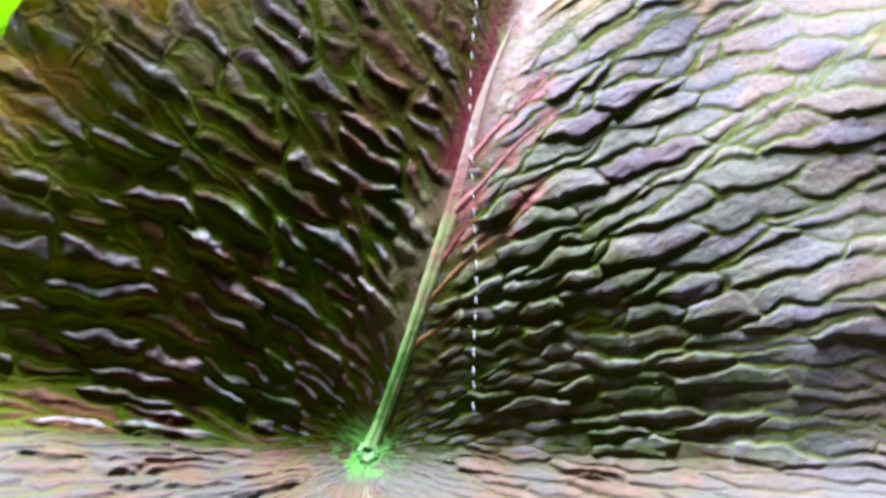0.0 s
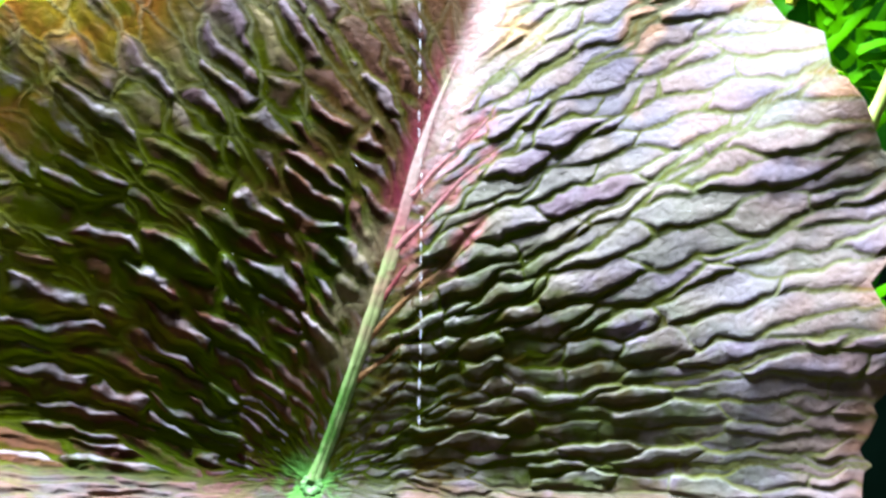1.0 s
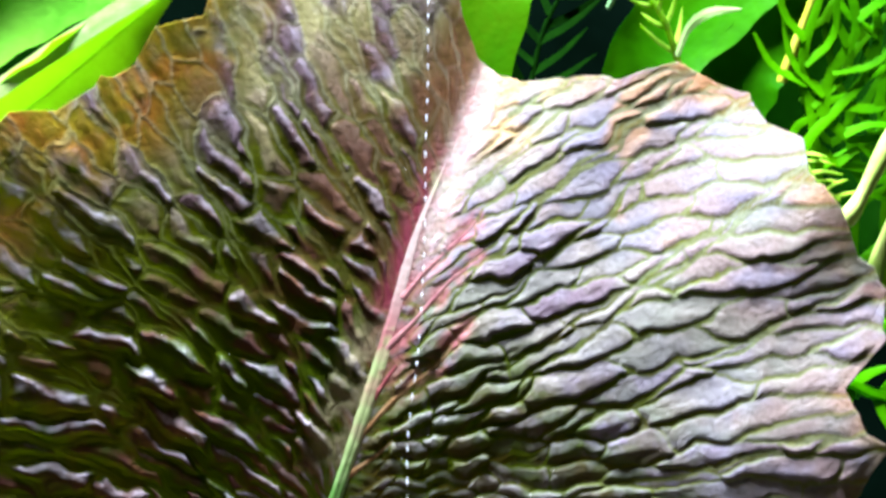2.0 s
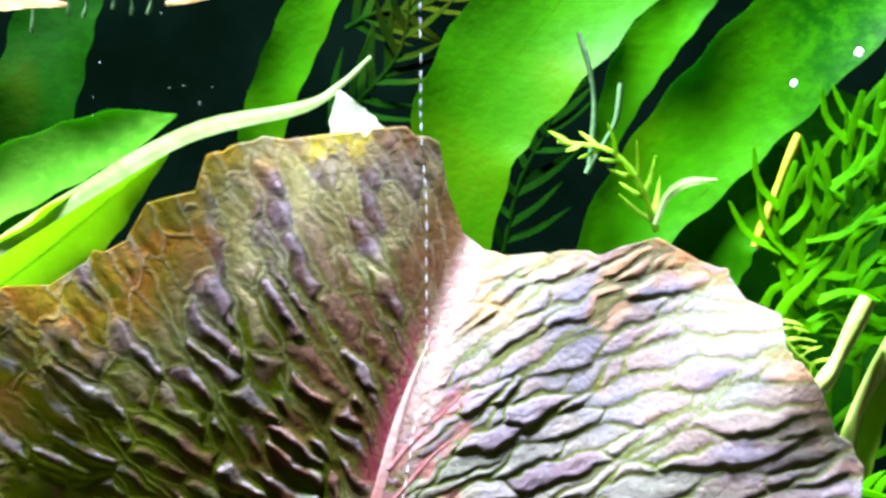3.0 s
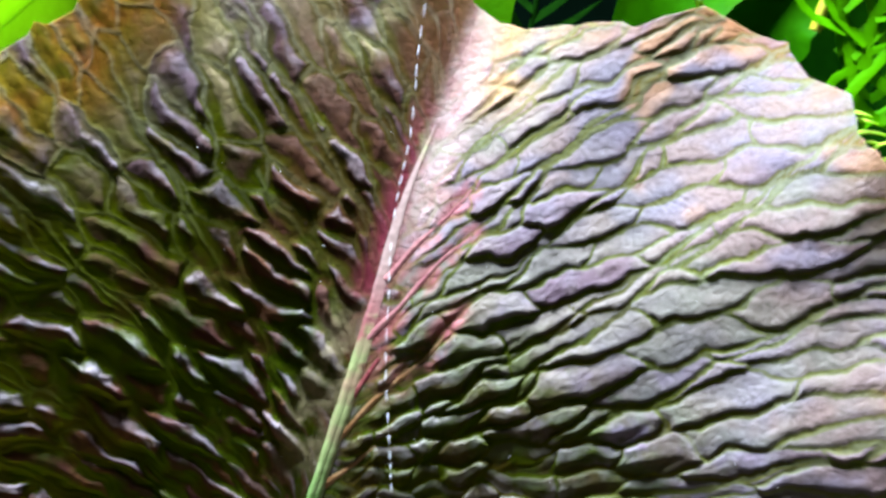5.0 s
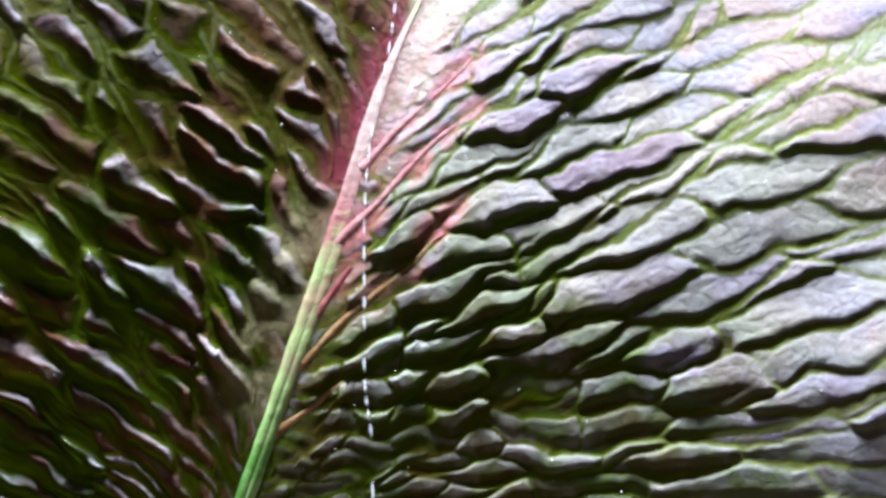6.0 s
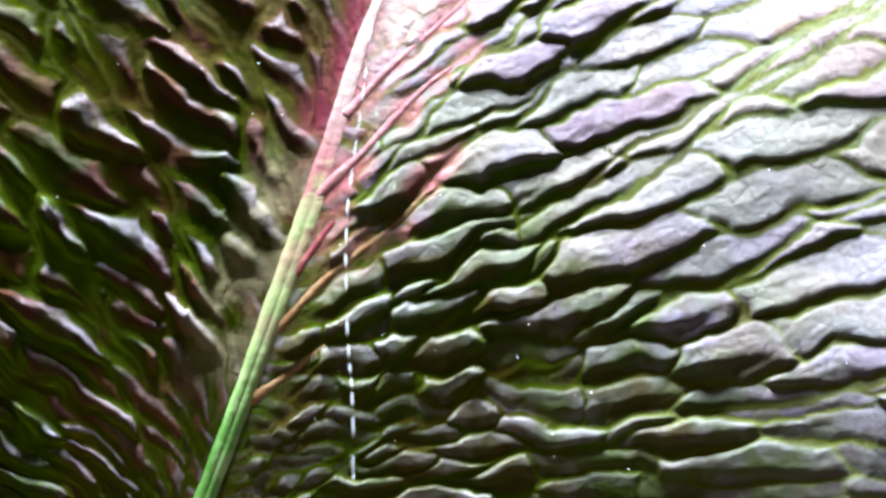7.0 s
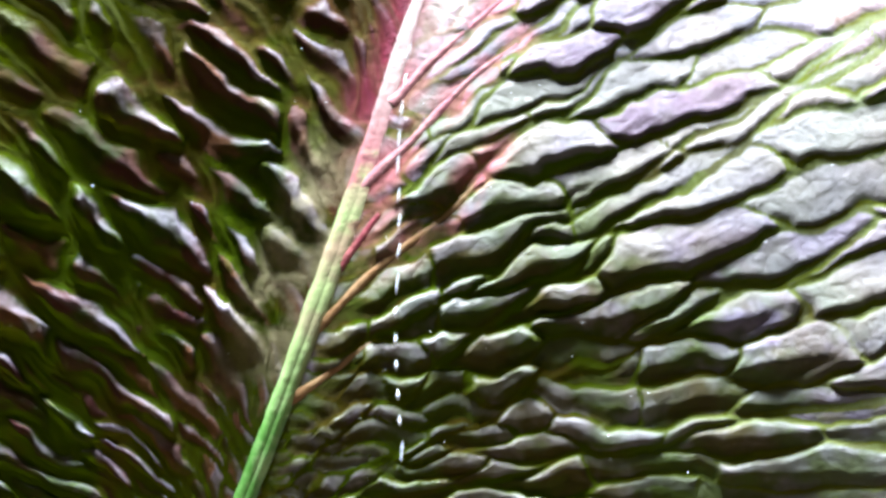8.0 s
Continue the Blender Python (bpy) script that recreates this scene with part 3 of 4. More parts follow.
    me = bpy.data.meshes.new("blade")
    ij = np.arange(cols * rows_).reshape(cols, rows_)
    nxt = np.roll(ij, -1, axis=0)
    quads = np.stack([ij[:, :-1], ij[:, 1:], nxt[:, 1:], nxt[:, :-1]], -1).reshape(-1, 4)
    me.vertices.add(cols * rows_)
    me.vertices.foreach_set("co", place.reshape(-1))
    me.loops.add(quads.size)
    me.loops.foreach_set("vertex_index", quads.reshape(-1).astype(np.int32))
    me.polygons.add(len(quads))
    me.polygons.foreach_set("loop_start", np.arange(0, quads.size, 4, dtype=np.int32))
    me.polygons.foreach_set("use_smooth", np.ones(len(quads), bool))
    me.update(calc_edges=True)
    # vein also holds a painted light line along the upper edge of each pucker
    for name, value in (("vein", np.clip(np.where(n > 0, np.where(rad / rim[:, None] > 0.5, 0.75, 0.3), 0.4) * np.exp(-(edge / 0.18) ** 2) + upper * np.where(n > 0, 0.7, 0.5) * np.exp(-((edge - 0.30) / 0.16) ** 2), 0, 1)), ("branch", branch * MM), ("crown", crown), ("crest", crest), ("along", along * MM), ("hind", np.clip((2 - v) / 5, 0, 1)), ("cell", chance), ("rim", rad / rim[:, None]), ("stalk", rad * MM),
                        ("side", n * MM), ("spine", np.abs(n) * MM)):
        me.attributes.new(name, "FLOAT", "POINT").data.foreach_set("value", value.reshape(-1).astype(np.float32))
    me.materials.append(M_BLADE)
    me.materials.append(M_UNDER)
    ob = new("blade", me)
    ob.parent = parent
    ob.matrix_parent_inverse = Matrix.Translation(-parent.location)
    solid = ob.modifiers.new("thickness", "SOLIDIFY")
    solid.thickness, solid.offset, solid.material_offset = 0.0003, -1, 1
    return ob


def lily_midrib(parent):
    count = 120
    verts, faces, along = [], [], []
    prof = [(-1.0, -0.2), (-0.8, 0.45), (-0.45, 0.8), (-0.06, 0.82), (0, 0.72), (0.06, 0.82), (0.45, 0.8), (0.8, 0.45), (1.0, -0.2)]
    for i in range(count):
        s = i / (count - 1)
        r = 1.0 + 76 * s
        way = RIB - math.radians(4.0) * math.exp(-r / 16) + math.radians(1.4) * math.exp(-((r - 62) / 16) ** 2)
        u, v = r * math.cos(way), r * math.sin(way)
        c = blade_base(np.array(u), np.array(v))
        half = np.interp(s, (0, 0.17, 0.48, 0.72, 1), (1.20, 1.10, 1.35, 0.85, 0.10)) * (1 + 0.07 * math.sin(r * 0.8) * math.sin(r * 0.37) + 0.015 * math.sin(r * 2.9))
        for a, h in prof:
            verts.append((c + np.array((a * half * math.sin(RIB), -h * half * np.interp(s, (0, 0.28, 0.55, 1), (0.36, 0.26, 0.08, 0.02)) - 0.12 * (1 - 0.6 * s), -a * half * math.cos(RIB)))) * MM)
            along.append(s)
    k = len(prof)
    faces = [(i * k + j, i * k + j + 1, (i + 1) * k + j + 1, (i + 1) * k + j) for i in range(count - 1) for j in range(k - 1)]
    faces += [(i * k + k - 1, i * k, (i + 1) * k, (i + 1) * k + k - 1) for i in range(count - 1)]
    ob = link("midrib", verts, faces, M_RIB, parent, "green midrib turning pink towards the tip")
    ob.data.attributes.new("along", "FLOAT", "POINT").data.foreach_set("value", along)
    ob.data.attributes.new("groove", "FLOAT", "POINT").data.foreach_set("value", [0.9 * (1 - s) ** 2 if i % k == 4 else 0.0 for i, s in enumerate(along)])
    return ob


def side_vein(parent, start, way, turn, length, colour, shown, thick):
    """The raised stretch of a side vein that leaves the midrib at start mm from the stalk."""
    line = lateral_line(start, way, turn, shown)[::2]
    pts = (blade_base(line[:, 0], line[:, 1]) + np.array((0, -0.04, 0))) * MM
    mat = {"rust": M_VEIN_RUST, "pink": M_VEIN_PINK, "crimson": M_VEIN_CRIMSON}[colour]
    count = np.arange(len(pts))
    verts, faces = tube(pts, np.interp(count, (0, len(pts) - 1), (2.3 * thick, 0.9 * thick)) * (1 + 0.18 * np.sin(count * 0.9 + start)) * MM, 8)
    middle = np.repeat(pts, 8, axis=0)                # a low flattened ridge
    verts = middle + (verts - middle) * np.array((1, 0.17, 1))
    link("side_vein", verts, faces, mat, parent)


lily = empty("lily_leaf", tuple(STALK * MM), "large puckered red-brown water lily leaf with yellow-green veins", "leaf")
lily_blade(lily)
lily_midrib(lily)
for one in LATERALS:
    if one[4]:
        side_vein(lily, *one)
cap_v, cap_f = [tuple((STALK + np.array((0, -1.25, 0.35))) * MM)], []
for k in range(48):                                # a low ribbed boss where stalk and veins meet
    turn = k * math.tau / 48
    for f, h in ((0.45, 0.62), (0.8, 0.35), (1.0, -0.5)):
        r = 2.2 * f * (1 + 0.10 * math.cos(turn * 9 + 1.3 * math.sin(turn * 2)))
        spot = blade_base(np.array(r * math.cos(turn)), np.array(r * math.sin(turn)))
        cap_v.append(tuple((spot + np.array((0, -h * 0.7, h * 0.3))) * MM))
for k in range(48):
    a, b = 1 + 3 * k, 1 + 3 * ((k + 1) % 48)
    cap_f += [(0, a, b), (a, a + 1, b + 1, b), (a + 1, a + 2, b + 2, b + 1)]
link("boss", cap_v, cap_f, M_BOSS, lily, "ribbed pale green boss where the veins meet")
stalk_line = curve_points([tuple(STALK * MM + np.array((0, 0.003, -0.002))), (-0.022, 0.02, -0.10), (-0.012, 0.05, -0.16), (0.0, 0.06, -0.24)], 24)
link("stalk", *tube(stalk_line, np.full(24, 0.0026), 10), M_STEM, lily, "smooth green leaf stalk")


# ---------------------------------------------------------------- plants behind
def sword_leaf(knots, widths, mat, label, face=(0, -1, 0.2), group="", seed=0, cup=0.1, wave=0.03, thick=0.0005, rib_mat=None, category="leaf", name="sword_leaf"):
    """A strap or sword shaped leaf: blade and midrib."""
    count = 34
    line = curve_points(knots, count)
    w = np.interp(np.linspace(0, 1, count), np.linspace(0, 1, len(widths)), widths)
    thing = empty(name, tuple(line[0]), label, category, group)
    link("blade", *strap(line, w, face, thick, cup, wave, 12, seed), mat, thing)
    t, a, o = frames_along(line, face)
    link("midrib", *tube(line - o * (thick * 0.1), np.clip(w * 0.006, 0.0002, 0.0004), 6), rib_mat or mat, thing)
    return thing


def frond(knots, count, length, mat, label, name="fern_frond", group="", seed=0, width=0.0016, tilt=50, rachis=0.0008, depth=0.25, taper=0.55, category="fern", lobes=0, spread=14):
    """A feathery frond: a rachis with a row of narrow pinnae on each side, each with two or three lobes."""
    rng = random.Random(seed)
    line = curve_points(knots, 30)
    thing = empty(name, tuple(line[0]), label, category, group)
    link("rachis", *tube(line, np.linspace(rachis, rachis * 0.45, 30), 6), mat, thing)
    t, a, o = frames_along(line, (0, -1, 0.15))
    for k in range(count):
        for sgn in (-1, 1):
            s = (k + 0.6 + rng.uniform(-0.25, 0.25)) / count
            i = min(int(s * 29), 29)
            size = length * (1 - taper * s) * rng.uniform(0.75, 1.15)
            ang = math.radians(tilt + rng.uniform(-spread, spread))
            d = t[i] * math.cos(ang) + sgn * a[i] * math.sin(ang) + o[i] * rng.uniform(-depth, depth)
            bow = t[i] * 0.25 * size
            pin = curve_points([line[i], line[i] + d * size * 0.5 + bow * 0.15, line[i] + d * size + bow], 7)
            face = (rng.uniform(-0.3, 0.3), -1, rng.uniform(0.1, 0.8))
            shape = np.array([1.1, 1.0, 1.0, 0.9, 0.75, 0.5, 0.1])
            verts, faces = strap(pin, width * shape, face, 0.0004, 0.05, 0, 4, k)
            for b in range(lobes):                # narrow lobes that fork off the pinna
                f = 0.3 + 0.5 * (b + rng.uniform(-0.2, 0.2)) / max(lobes - 1, 1)
                p = pin[int(f * 6)]
                side_ = (1 if b % 2 else -1)
                e = d * math.cos(0.95) + side_ * np.cross(d, o[i]) * math.sin(0.95)
                ln = size * rng.uniform(0.45, 0.65)
                lobe = curve_points([p, p + e * ln * 0.5, p + e * ln + d * ln * 0.45], 5)
                lv, lf = strap(lobe, width * 0.8 * np.array([0.8, 1, 0.9, 0.7, 0.2]), (0, -1, 0.1), 0.0004, 0.05, 0, 2, k)
                faces = faces + [tuple(q + len(verts) for q in g) for g in lf]
                verts = np.vstack([verts, lv])
            link("pinna", verts, faces, mat, thing)
    return thing


sword_leaf([(-0.1133, 0.0550, 0.0153), (-0.0921, 0.0500, 0.0291), (-0.0696, 0.0480, 0.0392), (-0.0521, 0.0450, 0.0452)], [0.012, 0.016, 0.015, 0.0135, 0.010, 0.0006], M_FRESH, "fresh green sword-shaped leaf arching to a pointed tip", seed=1)
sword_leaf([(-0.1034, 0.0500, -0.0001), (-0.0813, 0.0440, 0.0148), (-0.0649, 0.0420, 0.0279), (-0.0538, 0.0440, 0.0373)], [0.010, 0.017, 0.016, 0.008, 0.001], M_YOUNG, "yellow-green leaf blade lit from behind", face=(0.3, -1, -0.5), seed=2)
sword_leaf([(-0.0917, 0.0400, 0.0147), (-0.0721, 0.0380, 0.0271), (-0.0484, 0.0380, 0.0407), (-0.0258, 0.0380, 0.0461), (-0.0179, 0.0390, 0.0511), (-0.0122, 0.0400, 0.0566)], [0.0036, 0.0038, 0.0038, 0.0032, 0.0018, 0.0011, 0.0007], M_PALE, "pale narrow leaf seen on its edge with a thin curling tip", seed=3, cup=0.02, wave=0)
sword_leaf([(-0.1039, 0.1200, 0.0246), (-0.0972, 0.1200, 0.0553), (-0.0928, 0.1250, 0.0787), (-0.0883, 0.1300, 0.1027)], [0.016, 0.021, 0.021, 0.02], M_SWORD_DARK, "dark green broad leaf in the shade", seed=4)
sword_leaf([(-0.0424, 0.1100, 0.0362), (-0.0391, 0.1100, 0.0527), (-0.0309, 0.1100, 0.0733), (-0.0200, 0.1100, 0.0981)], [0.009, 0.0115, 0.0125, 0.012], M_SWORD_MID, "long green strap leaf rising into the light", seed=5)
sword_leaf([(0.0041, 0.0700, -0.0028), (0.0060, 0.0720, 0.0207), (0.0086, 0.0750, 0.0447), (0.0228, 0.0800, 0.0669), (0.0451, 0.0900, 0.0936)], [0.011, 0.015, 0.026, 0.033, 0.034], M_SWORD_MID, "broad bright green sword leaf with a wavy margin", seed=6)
sword_leaf([(0.0340, 0.0750, -0.0054), (0.0423, 0.0750, 0.0208), (0.0589, 0.0800, 0.0413), (0.0775, 0.0800, 0.0605), (0.1040, 0.0850, 0.0872)], [0.012, 0.018, 0.025, 0.027, 0.028], M_SWORD, "broad green sword leaf slanting upwards", seed=7)
sword_leaf([(0.0412, 0.1000, 0.0447), (0.0486, 0.1000, 0.0621), (0.0601, 0.1000, 0.0783), (0.0703, 0.1000, 0.0931)], [0.006, 0.012, 0.013, 0.012], M_SWORD, "small light green leaf between two broader ones", seed=8)
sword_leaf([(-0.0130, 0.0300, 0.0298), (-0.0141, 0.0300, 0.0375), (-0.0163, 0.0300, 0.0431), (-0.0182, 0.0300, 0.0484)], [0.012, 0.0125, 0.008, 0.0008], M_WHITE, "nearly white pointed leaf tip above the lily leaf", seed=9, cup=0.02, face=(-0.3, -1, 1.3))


frond([(0.0470, 0.0500, 0.0219), (0.0435, 0.0480, 0.0311), (0.0370, 0.0460, 0.0382), (0.0259, 0.0450, 0.0400)], 6, 0.0080, M_YOUNG, "small bright feathery frond with a curling tip", seed=21, width=0.0010, rachis=0.0008, tilt=38, depth=0.5)
sword_leaf([(0.0462, 0.0460, 0.0230), (0.0485, 0.0460, 0.0285), (0.0525, 0.0450, 0.0315), (0.0590, 0.0450, 0.0322)], [0.0010, 0.0014, 0.0020, 0.0018, 0.0004], M_PALE, "pale narrow young leaf curving to a point", seed=22, cup=0.05, wave=0)
# added backing: its dark colour stands for the shaded gaps in the fern
sword_leaf([(0.0800, 0.1050, -0.0500), (0.0860, 0.1050, -0.0100), (0.0960, 0.1080, 0.0250), (0.1080, 0.1100, 0.0560)], [0.030, 0.042, 0.046, 0.040], M_SWORD_DARK, "added dark green leaf that fills the fern's gaps", seed=14)


def forked_frond(rachis, pinnae, width, mat, label, seed, group="water fern", lobes=4):
    """A water fern frond: a flat rachis and flat ribbon-like pinnae that fork again, all in one loose plane."""
    rng = random.Random(seed)
    line = curve_points(rachis, 24)
    thing = empty("fern_frond", tuple(line[0]), label, "fern", group)
    link("rachis", *strap(line, width * np.linspace(1.0, 0.7, 24), (0, -1, 0.5), 0.0003, 0.0, 0, 4, seed), mat, thing)
    for k, knots in enumerate(pinnae):
        pin = curve_points(knots, 12)
        verts, faces = strap(pin, width * np.array([1.2, 1, 0.95, 0.9, 0.9, 0.85, 0.85, 0.85, 0.8, 0.8, 0.75, 0.5]), (rng.uniform(-0.15, 0.15), -1, rng.uniform(0.1, 0.5)), 0.0002, 0.0, 0.0, 4, k)
        length = np.linalg.norm(pin[-1] - pin[0])
        for b in range(lobes):
            i = 2 + 2 * b
            d = pin[i + 1] - pin[i - 1]
            d /= np.linalg.norm(d)
            across = np.cross(d, (0, 1, 0)) * (1 if (b + k) % 2 else -1)
            ln = length * rng.uniform(0.42, 0.62) * (1 - 0.09 * b)
            lobe = curve_points([pin[i], pin[i] + (d * 0.35 + across * 0.5) * ln, pin[i] + (d * 0.95 + across * 0.72) * ln], 6)
            lv, lf = strap(lobe, width * np.array([1.1, 0.8, 0.7, 0.65, 0.55, 0.25]), (0, -1, 0.6), 0.0002, 0.0, 0, 2, k)
            faces = faces + [tuple(q + len(verts) for q in g) for g in lf]
            verts = np.vstack([verts, lv])
        link("pinna", verts, faces, mat, thing)
    return thing


forked_frond([(0.0707, 0.0500, 0.0008), (0.0743, 0.0510, 0.0072), (0.0819, 0.0530, 0.0149), (0.0922, 0.0560, 0.0263), (0.1079, 0.0600, 0.0429)],
             ([(0.0751, 0.0520, 0.0084), (0.0738, 0.0530, 0.0173), (0.0731, 0.0530, 0.0250), (0.0770, 0.0540, 0.0369)],
              [(0.0766, 0.0520, 0.0108), (0.0784, 0.0530, 0.0197), (0.0838, 0.0530, 0.0291), (0.0812, 0.0540, 0.0411)],
              [(0.0857, 0.0540, 0.0195), (0.0884, 0.0540, 0.0268), (0.0881, 0.0550, 0.0388), (0.0919, 0.0560, 0.0521)],
              [(0.0946, 0.0560, 0.0293), (0.0959, 0.0560, 0.0365), (0.0951, 0.0570, 0.0474), (0.0991, 0.0580, 0.0584)],
              [(0.0807, 0.0530, 0.0135), (0.0878, 0.0530, 0.0128), (0.0940, 0.0540, 0.0173), (0.1038, 0.0550, 0.0209)],
              [(0.0775, 0.0520, 0.0104), (0.0839, 0.0520, 0.0060), (0.0924, 0.0530, 0.0090), (0.1034, 0.0540, 0.0114)],
              [(0.0745, 0.0520, 0.0066), (0.0791, 0.0520, 0.0019), (0.0864, 0.0530, 0.0007), (0.0974, 0.0540, 0.0025)]),
             0.0023, M_FERN, "bright green water fern frond with forked ribbon lobes", 61)
def ladder_frond(start, way, length, deep, seed, mat):
    """A broad water fern frond whose ribbon pinnae rise and hang from the rachis and run together, leaving open gaps."""
    rng = random.Random(seed)
    along_, up = np.array((math.cos(way), 0.05, math.sin(way))), np.array((-math.sin(way) * 0.6 + 0.15, 0.0, 1.0))
    start = np.array((start[0], deep, start[1]))
    line = [tuple(start + along_ * length * f + up * rng.uniform(-0.0012, 0.0012)) for f in (0, 0.25, 0.5, 0.75, 1)]
    pinnae, tips = [], {1: [], -1: []}
    for k in range(int(length / 0.0085)):
        foot = start + along_ * (0.0085 * k + 0.002 + rng.uniform(-0.001, 0.001))
        for sgn in (1, -1):
            reach = rng.uniform(0.009, 0.0115)
            lean = along_ * reach * rng.uniform(0.1, 0.5)
            tip = foot + sgn * up * reach + lean
            pinnae.append([tuple(foot), tuple(foot + sgn * up * reach * 0.35 + lean * 0.15), tuple(foot + sgn * up * reach * 0.7 + lean * 0.5), tuple(tip)])
            if tips[sgn]:                         # neighbouring lobes run together at their ends
                last = tips[sgn][-1]
                pinnae.append([tuple(last), tuple(last * 0.65 + tip * 0.35 + sgn * up * 0.0012), tuple(last * 0.3 + tip * 0.7 + sgn * up * 0.0006), tuple(tip + along_ * 0.001)])
            tips[sgn].append(tip)
    return forked_frond(line, pinnae, 0.0019, mat, "green water fern frond among other fronds", seed, lobes=0)


for k, (x, z, way, length, deep) in enumerate(((0.076, 0.014, 48, 0.046, 0.070), (0.070, -0.006, 37, 0.050, 0.062), (0.078, -0.026, 33, 0.040, 0.068))):
    ladder_frond((x, z), math.radians(way), length, deep, 70 + k, M_FERN if k == 1 else M_FERN_MID)
frond([(0.0705, 0.0450, 0.0043), (0.0719, 0.0440, 0.0008), (0.0745, 0.0440, -0.0032), (0.0787, 0.0450, -0.0061)], 6, 0.0065, M_YOUNG, "pale needle-leaved shoot at the lily margin", name="shoot", category="shoot", seed=37, width=0.0007, rachis=0.0006, tilt=65, taper=0.2)
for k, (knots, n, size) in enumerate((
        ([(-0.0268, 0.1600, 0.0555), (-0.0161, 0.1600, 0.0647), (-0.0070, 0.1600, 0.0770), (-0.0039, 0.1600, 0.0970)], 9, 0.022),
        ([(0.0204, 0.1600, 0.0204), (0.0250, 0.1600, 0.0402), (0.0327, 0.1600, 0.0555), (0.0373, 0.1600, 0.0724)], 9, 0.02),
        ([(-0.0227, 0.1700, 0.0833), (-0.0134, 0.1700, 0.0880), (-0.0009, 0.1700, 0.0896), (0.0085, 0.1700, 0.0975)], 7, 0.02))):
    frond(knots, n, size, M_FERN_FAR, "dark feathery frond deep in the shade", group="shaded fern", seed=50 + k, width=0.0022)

sword_leaf([(0.0545, 0.0780, 0.0045), (0.0622, 0.0780, 0.0184), (0.0692, 0.0780, 0.0285), (0.0801, 0.0780, 0.0411)], [0.016, 0.019, 0.016, 0.006], M_SWORD, "lime green leaf behind the fern", seed=10)
sword_leaf([(0.0869, 0.0460, -0.0335), (0.0907, 0.0460, -0.0183), (0.0949, 0.0470, -0.0067), (0.0998, 0.0500, 0.0027)], [0.0035, 0.0045, 0.005, 0.003], M_YOUNG, "pale green narrow leaf beside the lily leaf", seed=11)
frond([(0.0763, 0.0320, -0.0406), (0.0836, 0.0320, -0.0441), (0.0926, 0.0320, -0.0441), (0.1028, 0.0320, -0.0420)], 5, 0.0095, M_FERN, "bright comb-like frond beside the lily margin", seed=41, width=0.0019, tilt=75, taper=0.2, rachis=0.0013)
frond([(0.0834, 0.0360, -0.0303), (0.0903, 0.0360, -0.0321), (0.0971, 0.0360, -0.0333), (0.1051, 0.0360, -0.0328)], 5, 0.0085, M_FERN, "bright comb-like frond beside the lily margin", seed=42, width=0.0018, tilt=70, taper=0.2, rachis=0.0013)


def stem(knots, radius, mat, label, name="plant_stem", category="stem"):
    line = curve_points(knots, 24)
    verts, faces = tube(line, radius * (1 + 0.15 * np.sin(np.linspace(0, 9, 24))), 9)
    ob = link(name, verts, faces, mat, None, label)
    return tagged(ob, category=category)


stem([(0.0711, 0.0680, 0.0192), (0.0758, 0.0680, 0.0315), (0.0809, 0.0680, 0.0439)], 0.0011, M_STRAW, "thin yellowish underwater plant stem")
stem([(0.0791, 0.0420, -0.0106), (0.0826, 0.0420, -0.0049), (0.0893, 0.0430, 0.0077)], 0.0017, M_STEM, "pale jointed plant stem beside the lily leaf")
stem([(0.0842, 0.0450, -0.0268), (0.0878, 0.0450, -0.0142), (0.0964, 0.0460, 0.0007)], 0.0017, M_STEM, "pale green plant stem")
for knots in ([(0.0328, 0.0700, 0.0665), (0.0352, 0.0700, 0.0578), (0.0361, 0.0700, 0.0491), (0.0351, 0.0700, 0.0366)], [(0.0420, 0.0700, 0.0553), (0.0407, 0.0700, 0.0466), (0.0363, 0.0700, 0.0391), (0.0344, 0.0700, 0.0354)]):
    stem(knots, 0.0006, M_ROOT, "thin whitish hanging root", "root", "root")


# floating plant at the surface, its roots hanging into view
sword_leaf([(-0.1116, 0.0900, 0.0771), (-0.0999, 0.0900, 0.0760), (-0.0921, 0.0900, 0.0765), (-0.0836, 0.0900, 0.0757)], [0.0015, 0.0035, 0.004, 0.003, 0.001], M_RUST, "rusty floating leaf with roots hanging below", seed=12, name="floating_leaf", cup=0.05)
sword_leaf([(-0.0615, 0.0950, 0.0769), (-0.0563, 0.0950, 0.0782), (-0.0510, 0.0950, 0.0801), (-0.0418, 0.0950, 0.0827)], [0.001, 0.0025, 0.004, 0.004], M_RUST, "rust-edged floating leaf at the water surface", seed=13, name="floating_leaf", cup=0.05)
for k, (x, z) in enumerate(((62, 80), (120, 44), (160, 48), (205, 30), (232, 42), (274, 40))):
    top = Vector((-0.1004, 0.0920, 0.0798)).lerp(Vector((-0.0611, 0.0920, 0.0798)), x / 300)
    low = top + Vector((0.001 * math.sin(k * 2.1), 0.001, -0.00011 * (z + 12)))
    stem([tuple(top), tuple(top.lerp(low, 0.5) + Vector((0.0004, 0, 0))), tuple(low)], 0.0004, M_ROOT, "thin whitish hanging root", "root", "root")


def water_snail(place, size):
    """A small coiled shell: a tube that winds inwards."""
    turn = np.linspace(0, 4.6 * np.pi, 46)
    r = size * (0.12 + 0.55 * turn / turn[-1])
    line = np.stack([r * np.cos(turn), size * 0.25 * (1 - turn / turn[-1]) * -1, r * np.sin(turn)], -1) + np.array(place)
    verts, faces = tube(line, size * np.linspace(0.10, 0.42, 46), 8)
    return tagged(link("snail", verts, faces, M_SHELL, None, "tiny white coiled water snail on a leaf"), category="snail", group="snails")


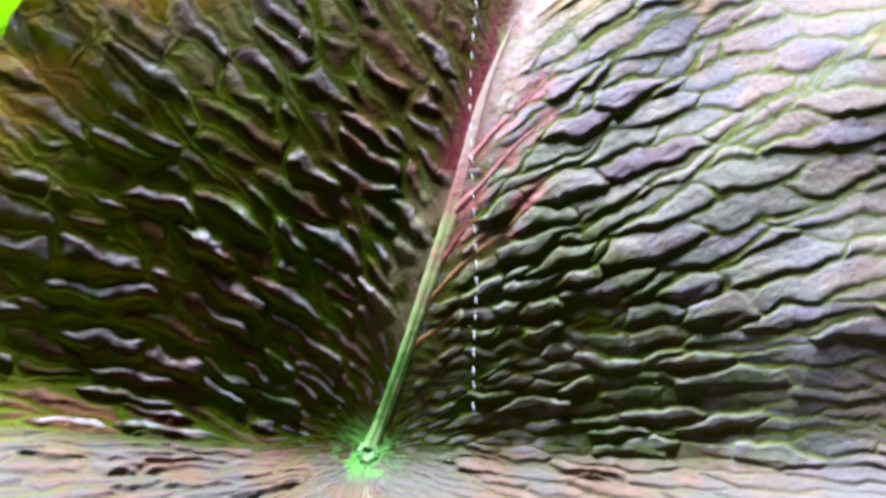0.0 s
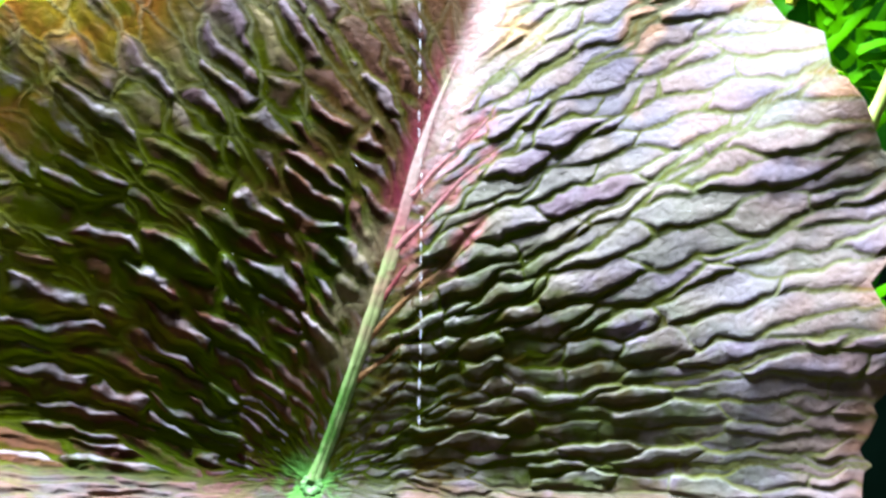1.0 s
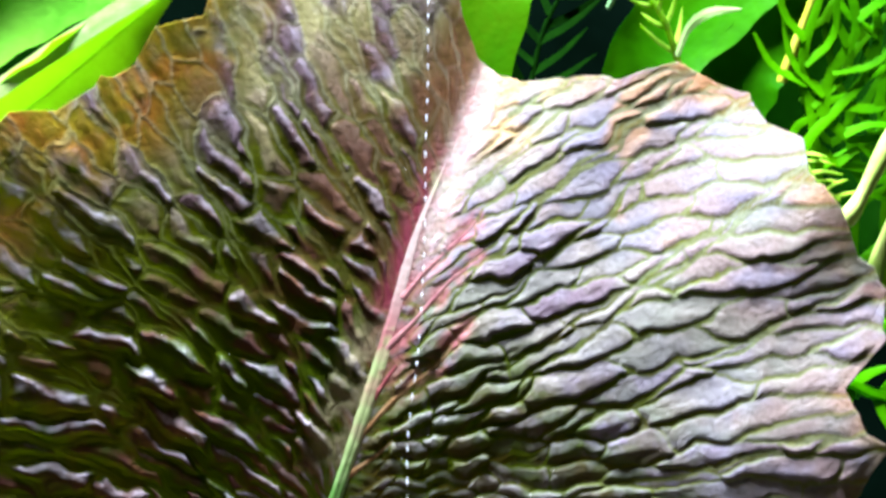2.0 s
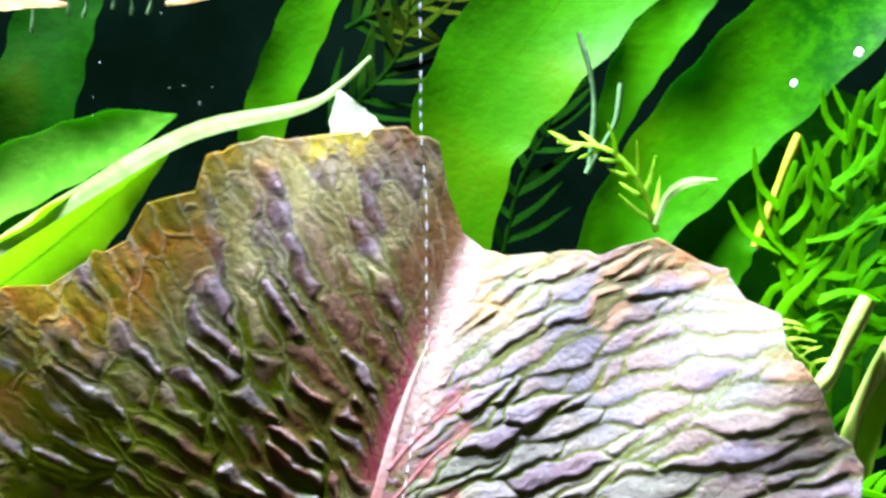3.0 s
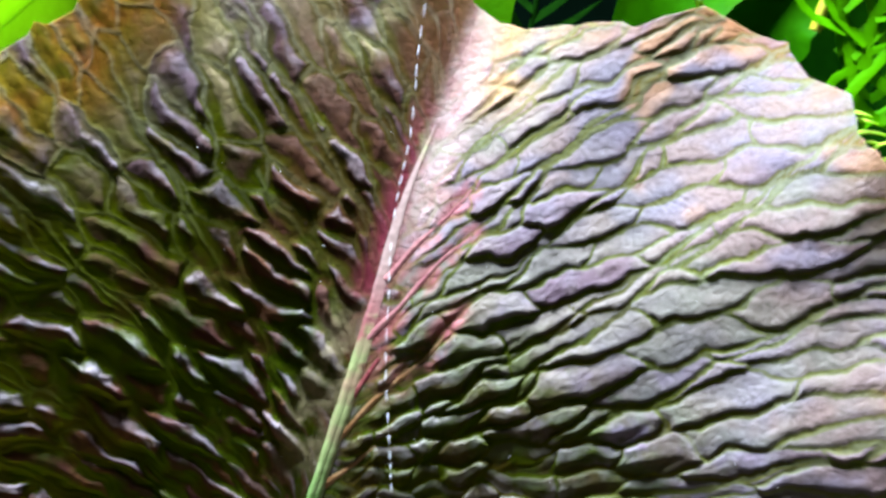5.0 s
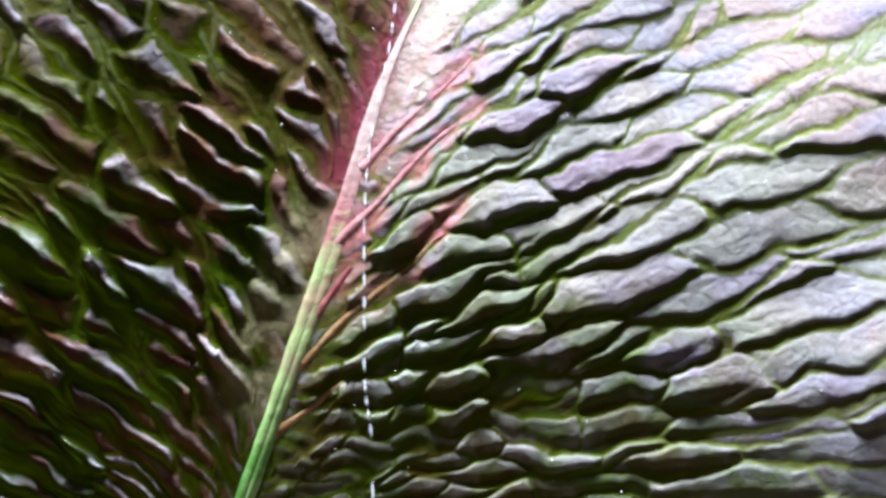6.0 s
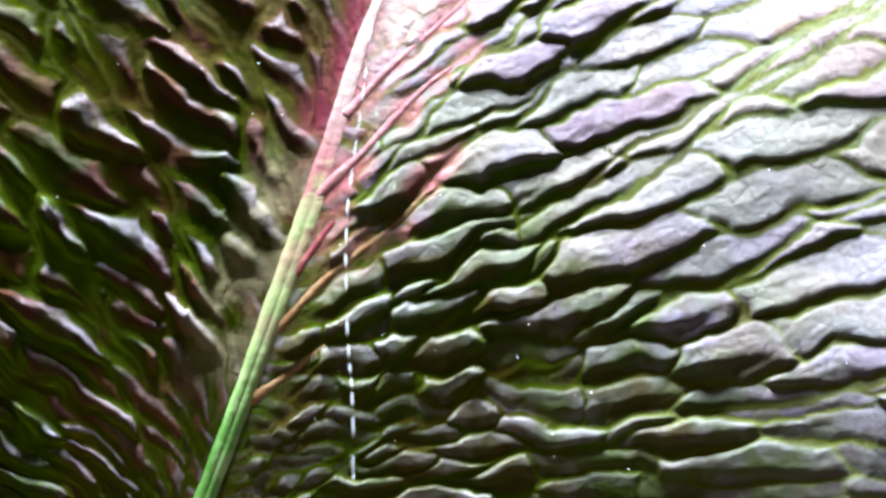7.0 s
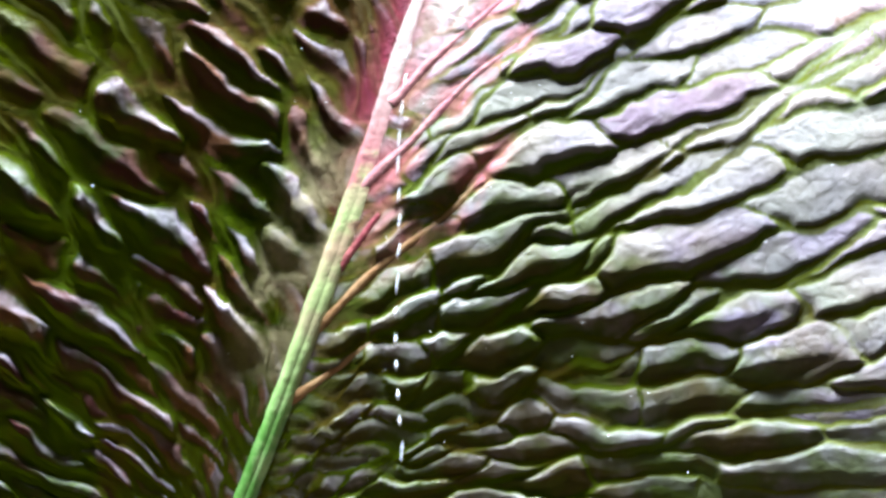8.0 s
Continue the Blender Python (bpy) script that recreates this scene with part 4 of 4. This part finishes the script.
water_snail((0.0940, 0.0680, 0.0618), 0.0013)
water_snail((0.0796, 0.0680, 0.0550), 0.0010)

rng = random.Random(3)
specks_v, specks_f = [], []
for k in range(8):                                # fine specks adrift in the dark water
    c = Vector((-0.0786, 0.0300, 0.0644)).lerp(Vector((-0.0386, 0.0300, 0.0644)), rng.random()) + Vector((0, rng.uniform(0, 0.04), -rng.uniform(0, 0.02)))
    d = rng.uniform(0.00006, 0.00015)
    base = len(specks_v)
    specks_v += [c + Vector(q) * d for q in ((1, 0, 0), (-1, 0, 0), (0, 1, 0), (0, -1, 0), (0, 0, 1.6), (0, 0, -1.6))]
    specks_f += [tuple(base + q for q in f) for f in ((0, 2, 4), (2, 1, 4), (1, 3, 4), (3, 0, 4), (2, 0, 5), (1, 2, 5), (3, 1, 5), (0, 3, 5))]
tagged(link("specks", specks_v, specks_f, M_SHELL, None, "fine white specks adrift in dark water"), category="specks", kind="stuff")


# ---------------------------------------------------------------- bubbles
rng = random.Random(8)
pearl_v, pearl_f = [], []
while len(pearl_v) < 6 * 60:                       # fine pearls of oxygen clinging to the leaf
    u, v = rng.gauss(22, 30), rng.gauss(45, 26)
    if math.hypot(u, v) > 88 or v < 4:
        continue
    c, d = blade_base(np.array(u), np.array(v)) * MM - np.array((0, rng.uniform(0.0007, 0.0013), 0)), rng.uniform(0.00004, 0.00009)
    base = len(pearl_v)
    pearl_v += [c + np.array(q) * d for q in ((1, 0, 0), (-1, 0, 0), (0, 1, 0), (0, -1, 0), (0, 0, 1), (0, 0, -1))]
    pearl_f += [tuple(base + q for q in f) for f in ((0, 2, 4), (2, 1, 4), (1, 3, 4), (3, 0, 4), (2, 0, 5), (1, 2, 5), (3, 1, 5), (0, 3, 5))]
tagged(link("pearls", pearl_v, pearl_f, M_SHELL, None, "tiny bright oxygen pearls clinging to the lily leaf"), category="bubbles", kind="stuff")


def bubble_material():
    mat, tree, bsdf, out = material("bubble", 0.12, 1.0)
    bsdf.inputs["Base Color"].default_value = (0.95, 0.97, 0.97, 1)
    return mat


def bubble_mesh():
    bm = bmesh.new()
    bmesh.ops.create_icosphere(bm, subdivisions=2, radius=0.00018)
    for v in bm.verts:
        v.co.z *= 2.3 if v.co.z > 0 else 2.1
    me = bpy.data.meshes.new("bubble")
    bm.to_mesh(me)
    bm.free()
    me.polygons.foreach_set("use_smooth", [True] * len(me.polygons))
    me.materials.append(bubble_material())
    return me


SOURCE, SURFACE, SPEED, GAP = -0.0612, 0.11, 0.080, 0.00285
FLIGHT = (SURFACE - SOURCE) / SPEED
BUBBLES = []
bubble_data = bubble_mesh()
for k in range(int((8.0 + FLIGHT) * SPEED / GAP) + 1):
    BUBBLES.append(tagged(new("bubble", bubble_data), "tiny silvery oxygen bubble rising from the leaf", "bubble", "thread of bubbles"))


HEIGHTS = (-62, -45, -30, -15, 0, 25, 50)          # mm
CURRENT = (                                         # seconds, then how far across (mm) the thread runs at those heights
    (0.0, (-7.4, -7.3, -7.4, -7.9, -7.0, -6.8, -6.8)), (1.0, (-6.9, -6.4, -5.9, -6.7, -6.7, -6.5, -6.5)), (2.5, (-6.8, -6.6, -4.3, -2.4, -1.5, -1.4, -1.0)),
    (3.5, (-7.0, -7.5, -6.6, -3.3, -0.8, -1.1, -3.6)), (4.5, (-6.9, -7.8, -8.6, -7.2, -3.9, -1.1, -1.0)), (6.0, (-5.8, -6.8, -6.8, -4.8, -2.8, -1.5, -1.5)),
    (7.0, (-5.9, -6.9, -6.9, -4.9, -3.0, -2.0, -2.0)), (8.0, (-5.8, -7.1, -7.2, -5.8, -4.2, -3.0, -3.0)))


def drift(z, t):
    """Where the thread of bubbles runs at a height and time: the water's slow current bends it."""
    now = [np.interp(z * 1000, HEIGHTS, across) for _, across in CURRENT]
    x = np.interp(t, [when for when, _ in CURRENT], now)
    return 0.001 * float(x) + 0.0002 * math.sin(z * 110 - t * 4) + 0.00015 * math.sin(z * 260 + t * 3)


def motions():
    """Each bubble leaves the leaf, rises at an even speed and comes to rest under the water's surface."""
    rng = random.Random(5)
    for k, ob in enumerate(BUBBLES):
        born = k * GAP / SPEED - FLIGHT + rng.uniform(-0.004, 0.004)
        place = lambda t: (drift(SOURCE + SPEED * (t - born), t), -0.006, SOURCE + SPEED * (t - born))
        home = (drift(SOURCE, born), 0.010, SOURCE - 0.05 * SPEED)
        float_x, float_y = rng.uniform(-0.03, 0.03), rng.uniform(-0.02, 0.02)
        rest = (float_x, float_y, SURFACE + 0.004)
        rows = []
        if born > 0.06:
            rows += [(0, pose(*home)), (born - 0.05, pose(*home))]
        t = max(born, 0.0)
        while t < min(born + FLIGHT, 8.0) - 0.05:
            rows.append((t, pose(*place(t))))
            t += 0.15
        if born + FLIGHT < 7.8:
            rows += [(born + FLIGHT, pose(*place(born + FLIGHT))), (born + FLIGHT + 0.2, pose(*rest)), (8.0, pose(*rest))]
        else:
            rows.append((8.0, pose(*place(8.0))))
        walk(ob, [row for n, row in enumerate(rows) if n == 0 or frame(row[0]) > frame(rows[n - 1][0])])


motions()
